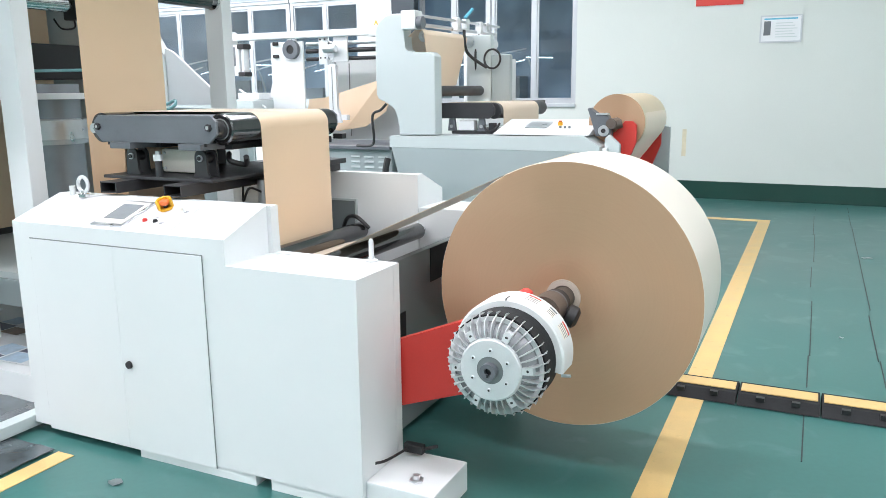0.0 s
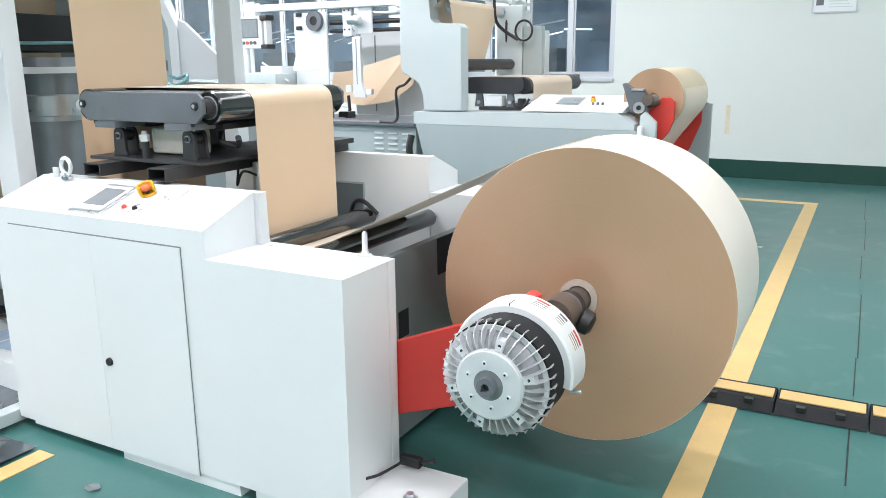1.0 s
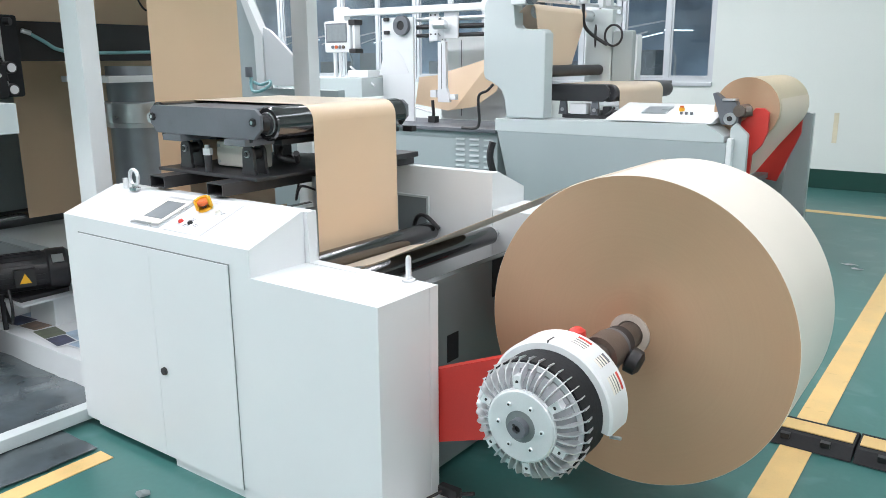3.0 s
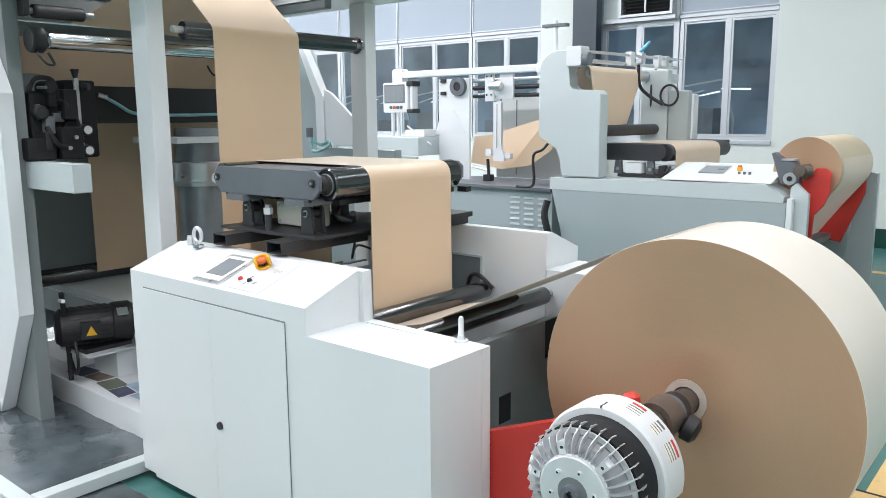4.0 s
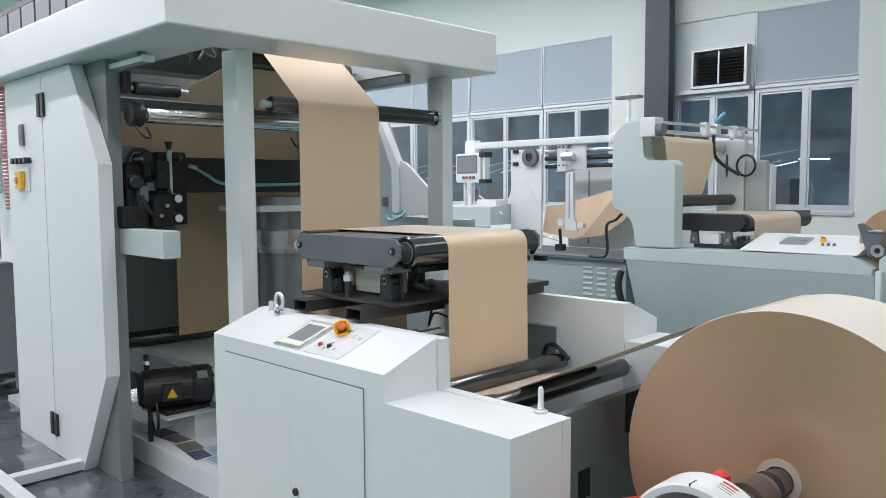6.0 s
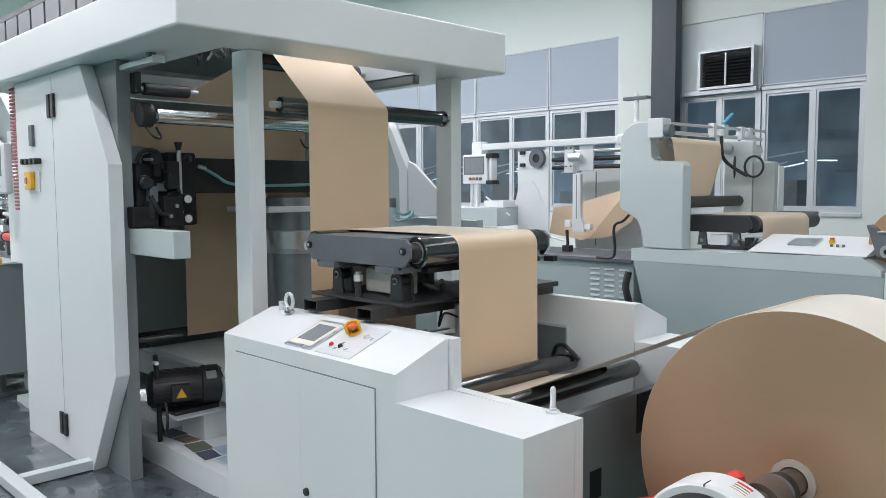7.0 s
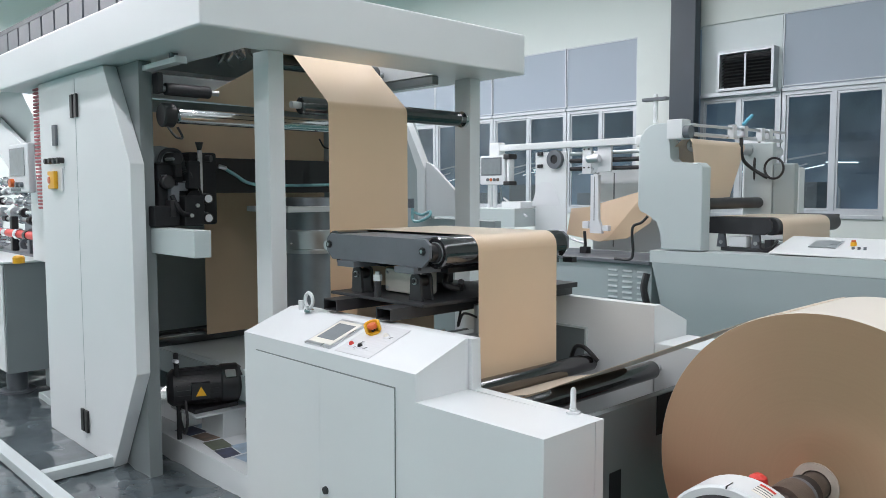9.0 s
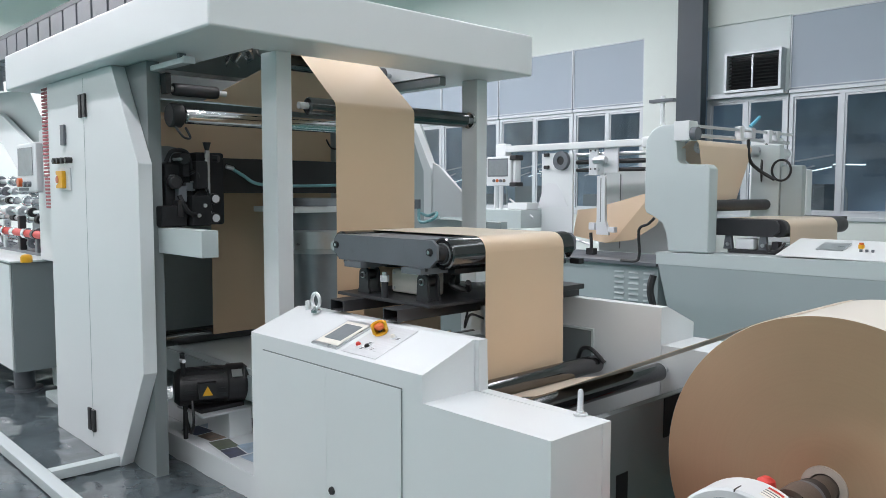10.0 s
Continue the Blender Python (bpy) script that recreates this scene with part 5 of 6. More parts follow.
def far_machine():
    f = thing("bag_machine", (-3.0, 8.2, 0), "pale blue-grey bag machine with a white tower and control desk", "machine")
    # bed side plate with a slanted end and a bright top flange
    part("bed", prism([(-3.90, 1.0598), (-3.62, 0.0), (-1.80, 0.0), (-1.71, 0.2), (-1.71, 1.0598)], "y", FY + 0.003, FY + 0.30, 0.004), GREY, f)
    part("bed_rim", prism([(-3.92, 1.06), (-3.92, 1.175), (-1.88, 1.205), (-1.73, 1.11), (-1.73, 1.06)], "y", FY, FY + 0.32, 0.004), PALE, f)
    part("far_bed", box(-3.8, -1.5, 9.2, 9.5, 0.0, 1.18, 0.01), PALE, f)
    part("bed_floor", box(-3.6, -1.7, FY + 0.31, 9.19, 0.6, 0.65), MID, f)
    desk = part("control_desk", prism([(FY + 0.01, 1.205), (FY + 0.01, 1.215), (FY + 0.52, 1.335), (FY + 0.56, 1.335), (FY + 0.56, 1.205)], "x", -2.78, -1.84, 0.008), WHITE, f, "white sloping control desk")
    part("desk_screen", prism([(FY + 0.20, 1.262), (FY + 0.20, 1.272), (FY + 0.40, 1.319), (FY + 0.40, 1.309)], "x", -2.52, -2.30), STEEL, desk)
    db = part("desk_button", cyl((-2.20, FY + 0.32, 1.28), (-2.20, FY + 0.32, 1.315), 0.024, n=14), YELLOW, desk)
    part("cap", cyl((-2.20, FY + 0.32, 1.3155), (-2.20, FY + 0.32, 1.332), 0.018, n=14), ORANGE, db)
    for k in range(3):
        part("desk_knob", cyl((-2.17 + 0.045 * k, FY + 0.22, 1.26), (-2.17 + 0.045 * k, FY + 0.22, 1.285), 0.012, n=10), DARK, desk)
    end = part("end_plate", prism([(-1.70, 0.0), (-1.70, 1.18), (-1.66, 1.22), (-1.56, 1.13), (-1.56, 0.1)], "y", FY + 0.06, FY + 0.12, 0.006), PALE, f)
    part("end_post", box(-1.705, -1.66, FY - 0.01, FY + 0.055, 0.3, 1.10, 0.01), WHITE, f)
    # louvred box to the west
    lb = part("louvre_box", box(-5.6, -3.95, FY + 0.10, FY + 0.9, 0.0, 1.02, 0.012), GREY, f)
    for k in range(6):
        for c in range(3):
            x = -4.45 + 0.17 * c
            z = 0.66 + 0.055 * k
            part("louvre", prism([(FY + 0.10, z + 0.022), (FY + 0.086, z + 0.003), (FY + 0.10, z)], "x", x, x + 0.11), GREY, lb)
    part("box_top", box(-5.7, -3.95, FY + 0.05, FY + 1.0, 1.021, 1.06, 0.006), DARK, f)
    # tower side plate
    tw = [(-4.06, 1.60), (-4.06, 2.19), (-4.045, 2.26), (-4.0, 2.325), (-3.94, 2.365), (-3.87, 2.38), (-3.76, 2.38), (-3.73, 2.36), (-3.73, 2.04), (-3.69, 2.0), (-3.43, 2.0), (-3.39, 1.96), (-3.39, 1.19), (-3.80, 1.19), (-3.80, 1.36), (-3.84, 1.46), (-3.93, 1.52), (-4.0, 1.53), (-4.04, 1.55)]
    # white plate given pale grey: the weaker light here is in its colour
    part("tower", prism(tw, "y", FY, FY + 0.16, 0.014, seg=3), PALE, f, "white tower plate with rounded steps")
    part("rear_tower", prism([(-4.06, 1.19), (-4.06, 2.36), (-3.73, 2.36), (-3.73, 2.0), (-3.40, 2.0), (-3.40, 1.19)], "y", 9.3, 9.45, 0.02), WHITE, f)
    part("side_box", box(-3.67, -3.36, 8.5, 8.60, 1.45, 2.24, 0.02), PALE, f)
    part("side_box", box(-3.355, -3.13, 8.5, 8.60, 1.45, 2.02, 0.02), GREY, f)
    part("indicator", cyl((-3.93, FY + 0.08, 2.39), (-3.93, FY + 0.08, 2.66), 0.022, n=14), MESHFILM, f)
    clip = part("pole_clip", box(-4.06, -3.80, FY + 0.04, FY + 0.12, 2.60, 2.63, 0.004), DARK, f)
    # rail and roller over the tower
    part("rail", cyl((-3.62, FY + 0.0, 2.36), (-3.62, 9.4, 2.39), 0.015, n=14), STEEL, f)
    part("rail", cyl((-3.66, FY + 0.0, 2.28), (-3.66, 9.4, 2.30), 0.02, n=14), STEEL, f)
    part("rail_block", box(-3.73, -3.57, FY - 0.06, FY + 0.10, 2.22, 2.40, 0.01), WHITE, f)
    part("rail_wheel", cyl((-3.56, FY - 0.02, 2.28), (-3.50, FY - 0.02, 2.28), 0.06, n=18), DARK, f)
    for k, y in enumerate((8.1, 8.35, 8.75, 8.95)):
        b = part("sensor_mount", box(-3.66, -3.59, y, y + 0.08, 2.27 + 0.03 * (k % 2), 2.41, 0.008), (BOARD, STEEL)[k % 2], f)
    part("blue_knob", cyl((-3.60, 8.32, 2.42), (-3.55, 8.42, 2.52), 0.018, n=12), BLUEPLASTIC, f)
    loop = [(-3.32 + 0.105 * math.cos(a), 8.44 - 0.02 * math.cos(a), 1.97 + 0.105 * math.sin(a)) for a in [2 * math.pi * k / 26 for k in range(26)]]
    part("cable_loop", tube(loop, 0.012, 8, closed=True), BLACK, f)
    part("cable", tube(bend([(-3.56, 8.2, 2.28), (-3.55, 8.22, 2.08), (-3.52, 8.35, 1.98), (-3.38, 8.43, 1.875)]), 0.018, 8), BLACK, f)
    part("cable", tube(bend([(-3.56, 8.62, 2.25), (-3.55, 8.5, 2.05), (-3.55, 8.52, 1.8), (-3.55, 8.56, 1.5)]), 0.014, 8), BLACK, f)
    roller("tower_roller", -3.62, 2.17, FY + 0.16, 9.3, 0.06, f, mat=STEEL)
    roller("dark_roller", -3.50, 1.62, FY + 0.16, 8.6, 0.055, f, mat=TUBE)
    # guide
    gy0, gy1 = FY + 0.30, 9.15
    part("guide_plate", prism([(-3.50, 1.345), (-3.50, 1.47), (-3.44, 1.50), (-2.92, 1.50), (-2.88, 1.46), (-2.88, 1.39), (-2.94, 1.345)], "y", gy0, gy0 + 0.03, 0.006), TUBE, f)
    part("guide_top", box(-3.50, -2.92, gy0 + 0.031, gy1, 1.47, 1.50), TUBE, f)
    part("guide_foot", box(-3.35, -2.9, gy0, gy0 + 0.8, 1.19, 1.22), TUBE, f)
    part("guide_leg", box(-3.2, -3.14, gy0 + 0.05, gy0 + 0.12, 1.22, 1.30), TUBE, f)
    part("guide_leg", box(-2.96, -2.9, gy0 + 0.05, gy0 + 0.12, 1.22, 1.30), TUBE, f)
    part("actuator", box(-3.27, -3.10, gy0 - 0.01, gy0 + 0.10, 1.225, 1.325, 0.012), BOARD, f, "white actuator box")
    for gx in (-3.36, -3.03):
        gb = part("guide_bracket", prism([(gx - 0.045, 1.22), (gx + 0.045, 1.22), (gx + 0.03, 1.344), (gx - 0.03, 1.344)], "y", gy0 + 0.02, gy0 + 0.06, 0.004), DARK, f)
        part("bearing", cyl((gx, gy0 + 0.012, 1.265), (gx, gy0 + 0.02, 1.265), 0.018, n=14), STEEL, gb)
    part("guide_lead", tube(bend([(-2.98, gy0 - 0.02, 1.28), (-2.94, gy0 - 0.04, 1.22), (-2.86, gy0 - 0.04, 1.24), (-2.82, gy0, 1.30)]), 0.012, 6), BLACK, f)
    roller("guide_roller", -2.92, 1.42, gy0 + 0.02, gy1 - 0.12, 0.08, f, mat=TUBE)
    part("guide_beam", box(-3.38, -2.8, FY + 0.33, 9.2, 1.0, 1.18), MID, f)
    # roll arms
    part("swing_arm", prism([(-1.66, 0.55), (-1.575, 0.55), (-1.565, 0.95), (-1.49, 1.03), (-1.45, 1.14), (-1.45, 1.30), (-1.49, 1.335), (-1.56, 1.335), (-1.63, 1.24), (-1.69, 1.21)], "y", 7.33, 7.37, 0.004), RED, f, "red steel swing arm")
    part("swing_arm", prism([(-1.85, 0.60), (-1.62, 0.57), (-1.44, 1.04), (-1.44, 1.33), (-1.56, 1.38), (-1.7, 1.28)], "y", 8.56, 8.60, 0.004), RED, f, "red steel swing arm")
    part("arm_stand", prism([(-1.62, 0.0), (-1.36, 0.0), (-1.36, 1.22), (-1.50, 1.26)], "y", 8.62, 8.68, 0.004), GREY, f)
    ck = part("chuck", prism([(-1.80, 1.20), (-1.66, 1.19), (-1.655, 1.30), (-1.69, 1.39), (-1.80, 1.40), (-1.86, 1.46), (-1.885, 1.45), (-1.84, 1.33)], "y", FY + 0.12, FY + 0.22, 0.008), DARK, f, "dark hinged shaft clamp")
    part("chuck_ring", ring((-1.725, FY + 0.10, 1.25), (0, 1, 0), 0.022, 0.05, 0.02), STEEL, ck)
    part("chuck_bolt", cyl((-1.725, FY + 0.09, 1.25), (-1.725, FY + 0.115, 1.25), 0.02, n=12), BLACK, ck)
    part("chuck_top", box(-1.80, -1.69, FY + 0.11, FY + 0.20, 1.392, 1.41, 0.004), STEEL, ck)
    part("chuck_nose", cyl((-1.655, FY + 0.17, 1.30), (-1.58, FY + 0.20, 1.315), 0.05, 0.042, n=20), SHAFT, ck)
    part("side_hopper", prism([(-2.05, 1.20), (-1.65, 1.20), (-1.72, 1.42), (-1.92, 1.42)], "y", FY + 0.60, FY + 0.9, 0.01), STEEL, f)
    part("tower_lead", tube(bend([(-3.94, FY - 0.01, 1.50), (-4.0, FY - 0.02, 1.44), (-4.10, FY - 0.02, 1.38), (-4.09, FY - 0.02, 1.15), (-4.13, FY - 0.02, 1.075), (-4.30, FY - 0.02, 1.07)]), 0.014, 8), BLACK, f, "loose black lead")
    part("black_leads", tube(bend([(-3.93, FY - 0.02, 0.95), (-3.95, FY - 0.04, 0.8), (-3.9, FY - 0.03, 0.6), (-3.85, FY - 0.02, 0.4)]), 0.035, 8), BLACK, f)
    return f


def far_roll():
    c = (-1.655, 7.42, 1.315)
    r = thing("paper_roll", c, "half-used roll of brown kraft paper between red arms", "paper roll")
    bm = B()
    n, R, W = 72, 0.265, 1.12
    loops = []
    for s, q in ((0, 0.05), (0, R), (W, R), (W, 0.05)):
        loops.append([bm.verts.new((c[0] + q * math.cos(2 * math.pi * i / n), c[1] + s, c[2] + q * math.sin(2 * math.pi * i / n))) for i in range(n)])
    for k in range(4):
        a, b = loops[k], loops[(k + 1) % 4]
        for i in range(n):
            fc = bm.faces.new((a[i], a[(i + 1) % n], b[(i + 1) % n], b[i]))
            fc.material_index = 0 if k in (0, 2) else 1
    part("wound_paper", bm, [EDGE, KRAFT_PALE], r)
    part("shaft", cyl((c[0], 7.2, c[2]), (c[0], 8.72, c[2]), 0.048, n=20), SHAFT, r)
    w = thing("paper_web", (-2.9, 8.2, 1.2), "brown kraft paper web over the second machine's rollers", "paper web")
    part("front_drop", strip(arc(-2.92, 1.42, 0.081, 90, 0, 8) + [(-2.839, 1.3), (-2.839, 0.9)], 7.55, 8.66), KRAFT, w, smooth=60)
    part("feed_run", strip(arc(-1.655, 1.315, 0.267, 20, -38, 8) + [(-1.62, 0.92), (-1.80, 0.66)], 7.46, 8.50), KRAFT, w, smooth=60)
    part("top_run", strip([(-3.46, 1.503), (-3.1, 1.503), (-2.92, 1.502)], 7.55, 8.66), KRAFT, w)
    bm = B()
    q = [(-3.555, 7.20, 2.18), (-3.555, 8.28, 2.18), (-3.56, 7.98, 1.68), (-3.56, 7.36, 1.66)]
    a = [bm.verts.new(p) for p in q]
    b = [bm.verts.new((p[0] - 0.002, p[1], p[2])) for p in q]
    bm.faces.new(a)
    bm.faces.new(b[::-1])
    for i in range(4):
        bm.faces.new((a[i], a[(i + 1) % 4], b[(i + 1) % 4], b[i]))
    part("tower_drop", bm, KRAFT, w)
    part("tower_wrap", strip(arc(-3.62, 2.17, 0.0655, 8, 120, 8) + [(-3.80, 2.10), (-4.0, 1.9)], 7.20, 8.28), KRAFT, w, smooth=60)
    return r


def hanging_unit():
    """Cross rail with hanging arm, hand wheel plate and folded paper tube west of the tower."""
    h = thing("forming_unit", (-5.0, 7.7, 1.06), "white forming unit with a hand wheel plate and a hanging arm", "machine")
    y = 7.62
    part("hmi_beam", box(-6.45, -4.10, y - 0.05, y + 0.05, 2.225, 2.30, 0.012), WHITE, h)
    part("beam_drop", box(-6.45, -6.28, y - 0.06, y + 0.06, 2.16, 2.33, 0.02), WHITE, h)
    part("beam_cap", box(-4.40, -4.15, y - 0.07, y + 0.07, 2.20, 2.32, 0.03), WHITE, h)
    box_ = part("hmi", box(-6.51, -6.10, y - 0.16, y - 0.04, 1.82, 2.17, 0.02), BOARD, h, "white operator panel with a grey screen")
    part("bezel", box(-6.48, -6.15, y - 0.1615, y - 0.159, 1.93, 2.145), DARK, box_)
    part("screen", box(-6.465, -6.165, y - 0.164, y - 0.1617, 1.945, 2.13), SCREEN, box_)
    for k, m in enumerate((DARK, ORANGE, DARK, SHAFT)):
        part("key", cyl((-6.37 + 0.055 * k, y - 0.159, 1.88), (-6.37 + 0.055 * k, y - 0.175, 1.88), 0.019, n=12), m, box_)
    for px in (-6.40, -6.31):
        part("stand_pipe", cyl((px, y - 0.10, 1.06), (px, y - 0.10, 1.83), 0.022, n=14), BRIGHT, h)
    part("bumper", box(-6.12, -6.02, y - 0.17, y - 0.03, 2.12, 2.18, 0.01), BLACK, box_)
    part("bumper", box(-6.12, -6.02, y - 0.17, y - 0.03, 1.81, 1.86, 0.01), BLACK, box_)
    part("side_grip", box(-6.08, -6.04, y - 0.15, y - 0.05, 1.86, 2.12, 0.01), BOARD, box_)
    pl = part("wheel_plate", box(-5.75, -5.30, y - 0.02, y + 0.01, 1.02, 2.19, 0.008), WHITE, h)
    wh = part("hand_wheel", ring((-5.44, y - 0.07, 2.10), (0, 1, 0), 0.05, 0.105, 0.05, 28), DARK, pl, "dark hand wheel")
    part("wheel_hub", cyl((-5.44, y - 0.06, 2.10), (-5.44, y - 0.03, 2.10), 0.05, n=20), BLACK, wh)
    for z in (2.03, 2.17):
        part("stop", box(-5.70, -5.63, y - 0.05, y - 0.02, z - 0.02, z + 0.02, 0.006), BLACK, pl)
    part("paper_note", prism([(-5.80, 1.56), (-5.36, 1.58), (-5.44, 1.74), (-5.52, 1.84), (-5.66, 1.85), (-5.72, 1.80)], "y", y - 0.024, y - 0.021), BOARD, pl)
    for z in (2.16, 2.08, 1.99):
        part("rail", cyl((-5.30, y + 0.06, z), (-4.06, y + 0.06, z), 0.022 if z != 2.08 else 0.026, n=12), (STEEL, BLACK, STEEL)[int(z * 100) % 3], h)
    carr = part("carriage", box(-5.10, -4.98, y - 0.0, y + 0.03, 1.93, 2.23, 0.008), BOARD, h)
    part("carriage_plate", box(-4.90, -4.72, y - 0.0, y + 0.03, 1.95, 2.23, 0.008), BOARD, h)
    part("carriage_block", box(-4.979, -4.901, y + 0.005, y + 0.05, 1.93, 2.15, 0.004), STEEL, h)
    part("carriage_nut", cyl((-4.98, y - 0.07, 2.09), (-4.82, y - 0.07, 2.09), 0.045, n=18, r=0.01), STEEL, carr)
    for i in range(4):
        part("screw", cyl((-5.07 + 0.06 * (i % 2), y - 0.001, 2.20 - 0.2 * (i // 2)), (-5.07 + 0.06 * (i % 2), y - 0.008, 2.20 - 0.2 * (i // 2)), 0.010, n=8), BLACK, carr)
    arm = part("hanging_arm", prism([(-4.98, 1.92), (-4.87, 1.92), (-4.875, 1.44), (-4.84, 1.38), (-4.82, 1.28), (-4.98, 1.28), (-4.99, 1.38), (-4.97, 1.44)], "y", y - 0.01, y + 0.03, 0.006), BOARD, h)
    part("groove", box(-4.93, -4.92, y - 0.0125, y - 0.0105, 1.42, 1.9), MID, arm)
    part("arm_foot", box(-5.07, -4.99, y - 0.03, y + 0.03, 1.33, 1.41, 0.008), BOARD, arm)
    part("arm_foot", box(-4.81, -4.73, y - 0.03, y + 0.03, 1.31, 1.37, 0.008), BOARD, arm)
    part("clamp_lever", tube([(-5.02, y - 0.05, 1.30), (-5.0, y - 0.06, 1.15), (-5.02, y - 0.06, 1.06)], 0.018, 8), BLACK, h)
    part("clamp_post", box(-5.06, -4.97, y - 0.08, y - 0.0, 1.061, 1.13), BLACK, h)
    part("clamp_bar", tube([(-5.0, y - 0.06, 1.17), (-5.24, y - 0.06, 1.22)], 0.014, 8), STEEL, h)
    part("back_panel", box(-5.30, -4.10, y + 0.5, y + 0.53, 1.06, 2.0, 0.006), WHITE, h)
    part("door_line", box(-5.02, -5.005, y + 0.497, y + 0.4995, 1.1, 1.95), MID, h)
    part("door_line", box(-4.52, -4.49, y + 0.49, y + 0.4995, 1.5, 1.95), MID, h)
    # folded paper tube
    bm = B()
    q = [(-5.45, y + 0.28, 1.54), (-5.20, y + 0.25, 1.56), (-4.42, y + 0.25, 1.76), (-4.85, y + 0.16, 1.22), (-4.95, y + 0.14, 1.18), (-5.45, y + 0.2, 1.24)]
    a = [bm.verts.new(p) for p in q]
    b = [bm.verts.new((p[0], p[1] + 0.004, p[2])) for p in q]
    for lst in ((0, 1, 4, 5), (1, 2, 3, 4)):
        bm.faces.new([a[i] for i in lst])
        bm.faces.new([b[i] for i in lst[::-1]])
    n = len(q)
    for i in range(n):
        bm.faces.new((a[i], a[(i + 1) % n], b[(i + 1) % n], b[i]))
    t = thing("paper_web", (-5.0, y + 0.2, 1.2), "folded brown kraft paper tube in the forming unit", "paper web")
    part("fold", bm, KRAFT, t)
    bm = B()
    q = [(-4.95, y + 0.13, 1.18), (-4.85, y + 0.15, 1.22), (-4.42, y + 0.24, 1.76), (-4.30, y + 0.26, 1.62), (-4.38, y + 0.24, 1.40), (-4.62, y + 0.18, 1.23)]
    a = [bm.verts.new(p) for p in q]
    b = [bm.verts.new((p[0], p[1] + 0.004, p[2])) for p in q]
    bm.faces.new(a)
    bm.faces.new(b[::-1])
    for i in range(6):
        bm.faces.new((a[i], a[(i + 1) % 6], b[(i + 1) % 6], b[i]))
    part("lower_fold", bm, KRAFT, t)


def middle_things():
    """What shows between the tall frame's far post and the forming unit."""
    c = thing("inclined_cover", (-4.6, 5.3, 0), "pale inclined machine cover with a clear sheet", "machine")
    part("side", prism([(-5.6, 0.0), (-4.2, 0.0), (-4.2, 1.50), (-5.04, 1.50), (-5.04, 1.93), (-5.26, 2.38), (-5.6, 2.38)], "y", 5.2, 5.28, 0.006), GREY, c)
    part("front_edge", prism([(-5.05, 1.50), (-5.05, 1.93), (-5.27, 2.38), (-5.22, 2.40), (-4.955, 1.94), (-4.955, 1.50)], "y", 5.12, 5.199, 0.004), WHITE, c)
    part("clear_cover", prism([(-4.95, 1.53), (-4.95, 2.0), (-4.87, 1.97), (-4.40, 1.60), (-4.38, 1.53)], "y", 5.13, 5.16, 0.004), BOARD, c, "white plastic cover sheet")
    part("bench", box(-7.9, -5.76, 7.25, 7.9, 1.33, 1.54, 0.01), PALE, c)
    part("bench_face", box(-7.9, -5.76, 7.22, 7.249, 0.3, 1.32), GREY, c)
    part("dark_slot", box(-6.9, -6.2, 7.21, 7.219, 1.15, 1.31), BLACK, c)
    pnl = part("socket_panel", box(-7.6, -7.1, 7.2, 7.249, 1.36, 1.50, 0.004), PALE, c)
    for k in range(4):
        part("socket", cyl((-7.53 + 0.11 * k, 7.2, 1.43), (-7.53 + 0.11 * k, 7.19, 1.43), 0.025, n=12), DARK, pnl)
    part("hose", tube(bend([(-4.98, 5.0, 1.62), (-4.93, 4.96, 1.50), (-4.83, 4.95, 1.49), (-4.74, 4.97, 1.53), (-4.76, 5.0, 1.57), (-4.86, 5.0, 1.54), (-4.95, 5.0, 1.56)]), 0.013, 8), TEAL, c)
    part("valve", cyl((-4.98, 4.98, 1.60), (-4.98, 4.98, 1.68), 0.03, n=12), DARK, c)
    part("stay", tube([(-6.15, 7.5, 1.66), (-5.7, 7.4, 1.45)], 0.012, 6), BOARD, c)
    part("tray", box(-6.1, -5.8, 7.4, 7.7, 1.541, 1.62, 0.01), WHITE, c)


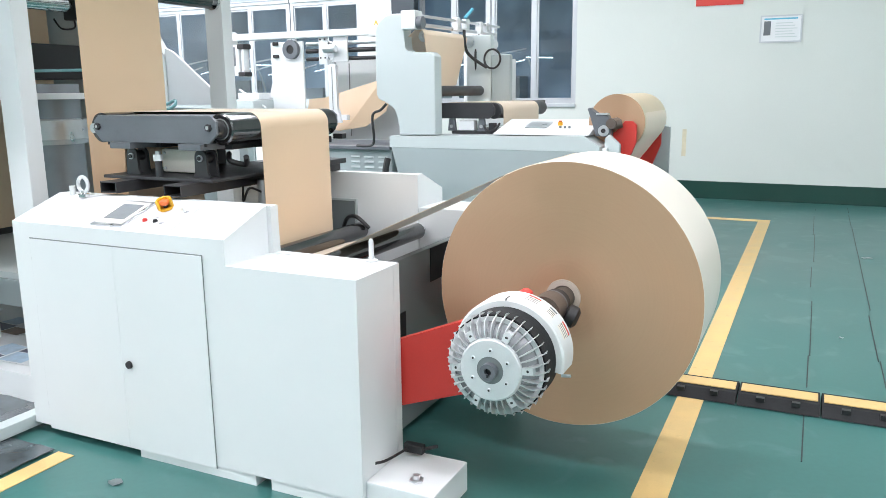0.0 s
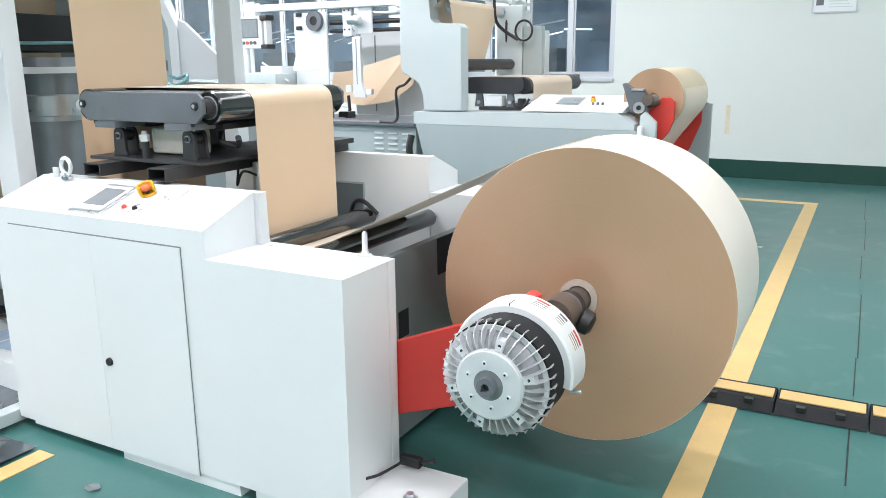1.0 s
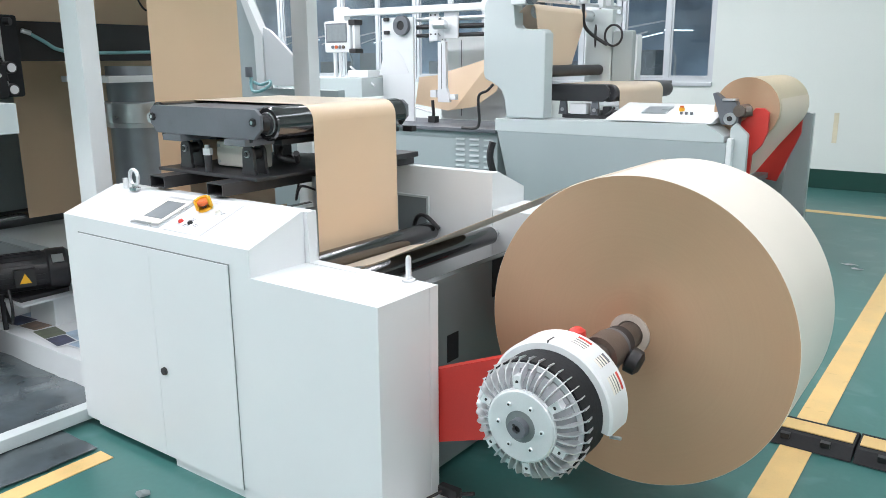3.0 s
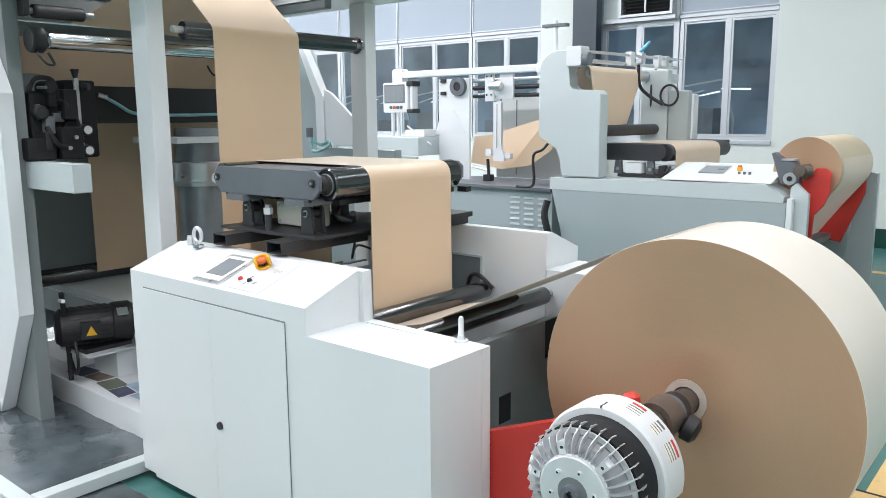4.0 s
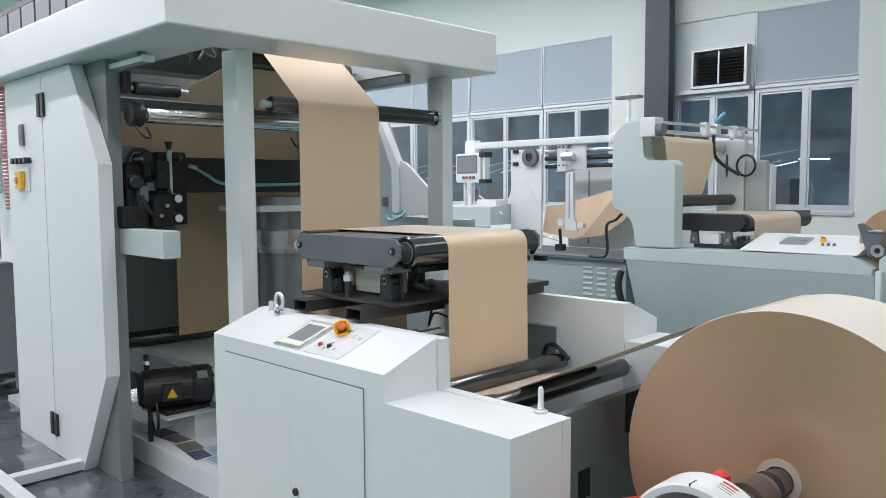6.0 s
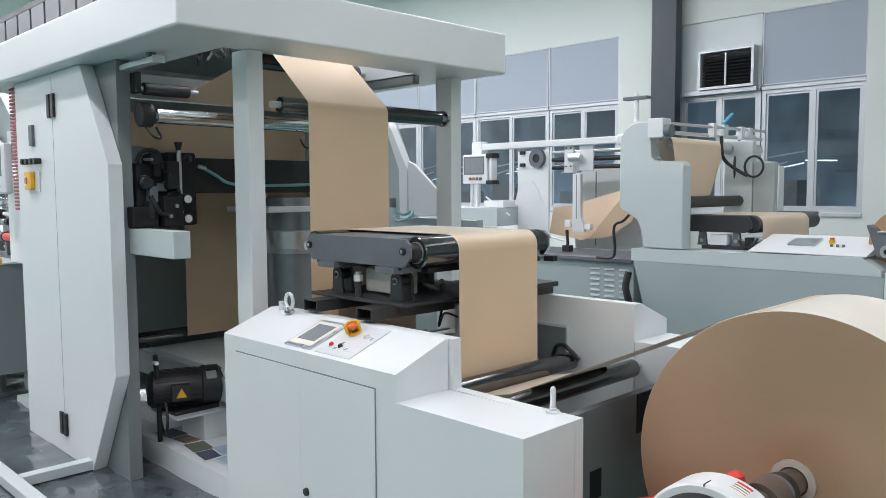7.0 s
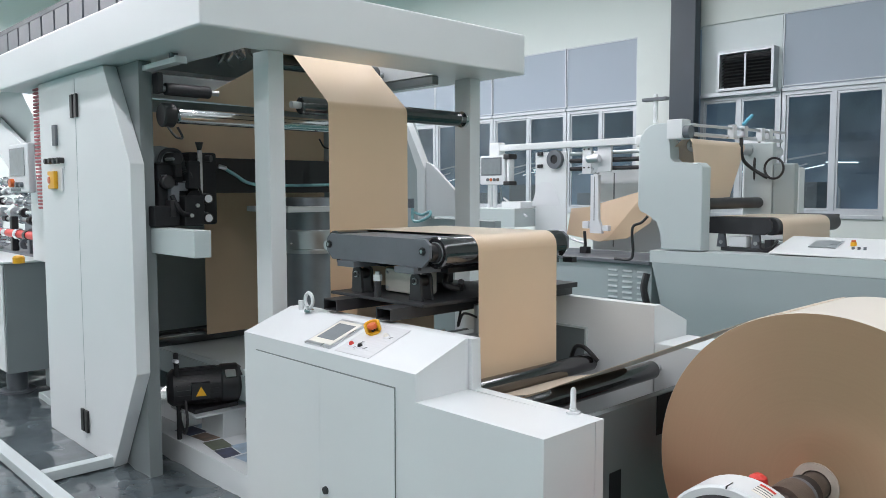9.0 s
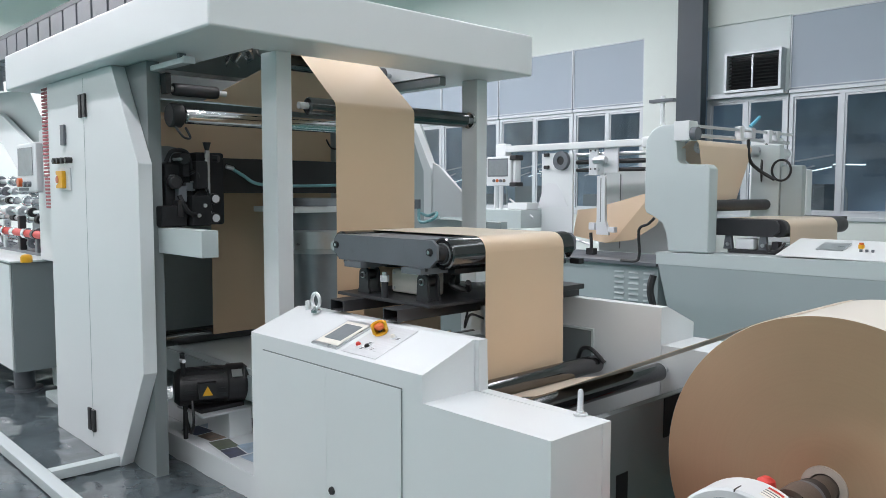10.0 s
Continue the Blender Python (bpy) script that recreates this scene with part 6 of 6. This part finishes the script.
def left_machine():
    """The next machine beyond the tall cabinet."""
    m = thing("folding_machine", (-8.6, 2.8, 0), "pale grey folding machine with steel shafts and an operator panel", "machine")
    # slate body colour paints the shadow side of the white-doored cabinet
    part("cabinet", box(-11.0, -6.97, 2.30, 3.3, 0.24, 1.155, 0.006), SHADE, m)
    part("cabinet_door", box(-10.9, -6.99, 2.285, 2.299, 0.26, 1.14, 0.004), WHITE, m)
    part("cabinet_top", box(-11.0, -6.95, 2.28, 3.3, 1.156, 1.172, 0.003), PALE, m)
    part("foot", cyl((-7.33, 2.46, 0.0), (-7.33, 2.46, 0.239), 0.085, n=20), DARK, m)
    part("foot_plate", cyl((-7.33, 2.46, 0.0), (-7.33, 2.46, 0.03), 0.15, n=20), DARK, m)
    part("rear_leg", box(-7.1, -6.6, 2.62, 2.70, 0.07, 0.5, 0.006), PALE, m)
    part("rear_foot", box(-6.9, -6.5, 2.50, 2.62, 0.0, 0.07, 0.006), PALE, m)
    part("rear_screw", cyl((-6.7, 2.56, 0.07), (-6.7, 2.56, 0.17), 0.016, n=10), STEEL, m)
    part("side_plate", box(-7.0, -6.35, 2.53, 2.57, 1.173, 1.82, 0.01), WHITE, m)
    part("bed", box(-11.0, -7.02, 2.62, 3.3, 1.173, 1.20), DARK, m)
    part("back_plate", box(-11.0, -7.1, 3.6, 3.65, 1.0, 1.95), DARK, m)
    rng = random.Random(8)
    for k in range(7):
        z = 1.27 + 0.095 * k
        y = 2.60 if k == 1 else 2.66 + 0.13 * (k % 3)
        sh = part("shaft", cyl((-11.0, y, z), (-7.01, y, z), (0.035 if k == 1 else 0.022), n=14), (CHROME, RED, STEEL, CHROME, STEEL, CHROME, STEEL)[k], m)
        for j in range(12):
            x = -10.8 + 0.31 * j + rng.uniform(-0.08, 0.08)
            part("collar", cyl((x, y, z), (x + rng.uniform(0.05, 0.13), y, z), rng.uniform(0.034, 0.055), n=12, r=0.005), (CHROME, DARK, STEEL, BLACK, CHROME)[rng.randrange(5)], sh)
    for k in range(4):
        x = -8.9 + 0.5 * k
        part("hanger_block", box(x, x + 0.07, 2.60, 2.66, 1.20, 1.42 + 0.05 * (k % 3), 0.01), (DARK, STEEL, BLACK)[k % 3], m)
    yb = part("yellow_button", cyl((-6.78, 2.36, 1.172), (-6.78, 2.36, 1.215), 0.045, n=14), YELLOW, m)
    part("yellow_dome", lathe((-6.78, 2.36, 1.215), (0, 0, 1), [(0, 0.045), (0.015, 0.036), (0.022, 0.016)], 14), YELLOW, yb)
    h = part("hmi", box(-7.0, -6.48, 2.37, 2.43, 1.735, 2.125, 0.02), BOARD, m, "white operator panel")
    part("screen", box(-6.94, -6.56, 2.366, 2.3695, 1.87, 2.09), SCREEN, h)
    part("button", cyl((-6.87, 2.37, 1.815), (-6.87, 2.34, 1.815), 0.035, n=14), ORANGE, h)
    part("button", cyl((-6.74, 2.37, 1.80), (-6.74, 2.345, 1.80), 0.022, n=12), DARK, h)
    part("button", cyl((-6.63, 2.37, 1.80), (-6.63, 2.345, 1.80), 0.022, n=12), DARK, h)
    part("slit", box(-6.93, -6.68, 2.366, 2.3695, 1.75, 1.772), DARK, h)
    part("bracket", box(-6.6, -6.42, 2.43, 2.50, 2.02, 2.22, 0.01), WHITE, h)
    part("chute", prism([(-10.6, 2.72), (-9.86, 2.61), (-8.8, 2.22), (-8.9, 1.95), (-9.35, 1.99), (-9.9, 2.30), (-10.6, 2.45)], "y", 3.0, 3.06, 0.006), WHITE, m)
    part("chute_panel", prism([(-10.6, 2.92), (-9.2, 2.85), (-8.55, 2.33), (-8.62, 2.0), (-9.3, 2.2), (-10.6, 2.5)], "y", 3.1, 3.16, 0.006), PALE, m)
    d = thing("cable_duct", (-6.1, 2.36, 1.6), "red and grey ribbed cable duct beside the cabinet", "cable duct")
    bm = B()
    for k in range(34):
        z = 1.62 + 0.026 * k
        dx = 0.10 * max(0, (1.95 - z))
        box(-6.16 + dx, -6.01, 2.33, 2.40, z, z + 0.015, bm=bm)
    part("ribs", bm, HOSE_RED, d)
    part("backing", box(-6.12, -6.02, 2.345, 2.39, 1.64, 2.50), BOARD, d)


def high_things():
    """Cable ladder above the canopy and the far upper wall fittings."""
    t = thing("cable_tray", (-7.0, 3.4, 2.9), "grey ladder cable tray above the canopy", "cable tray")
    part("rail", box(-14.0, -4.6, 2.60, 2.63, 3.16, 3.20), COLUMN, t)
    part("rail", box(-14.0, -4.6, 3.0, 3.03, 3.16, 3.20), GALV, t)
    for k in range(30):
        x = -13.9 + 0.31 * k
        part("rung", box(x, x + 0.27, 2.602, 3.028, 2.98, 3.158), DARK, t)
    for x in (-9.0, -6.0, -5.0):
        part("leg", box(x, x + 0.04, 2.75, 2.8, 2.776, 2.98), GALV, t)
    for x in (-13.0, -9.5):
        part("hanger", cyl((x, 2.8, 3.1), (x, 2.8, 8.0), 0.012, n=8), GALV, t)


hall()
floor_lines()
floor_scraps()
window_bay(1, -4.84, -3.41, 0.515)
window_bay(2, -6.14, -4.86, 0.50, vent=True)
window_bay(3, -8.78, -7.30, 0.5)
window_bay(4, -10.62, -8.80, 0.5)
window_bay(5, -12.3, -10.64, 0.5)
window_bay(6, -13.93, -12.32, 0.5)
wall_things()
unwinder()
roll = paper_roll()
shaft_chuck()
brake_thing, rotor = brake()
web_guide()
near_web()
portal_frame()
frame_webs()
drive_motor()
floor_left()
far_machine()
far_roll()
hanging_unit()
middle_things()
left_machine()
high_things()
cable_ramp()


def motions():
    """The roll pays out paper while the geared brake rotor turns against it."""
    rate = 49.0
    walk(roll, [(t, pose(-0.855, 3.09, 0.783, 0, -rate * t, 0)) for t in range(0, 11)])
    walk(rotor, [(t, pose(0, 0, 0, 0, rate * t, 0)) for t in range(0, 11)])


motions()
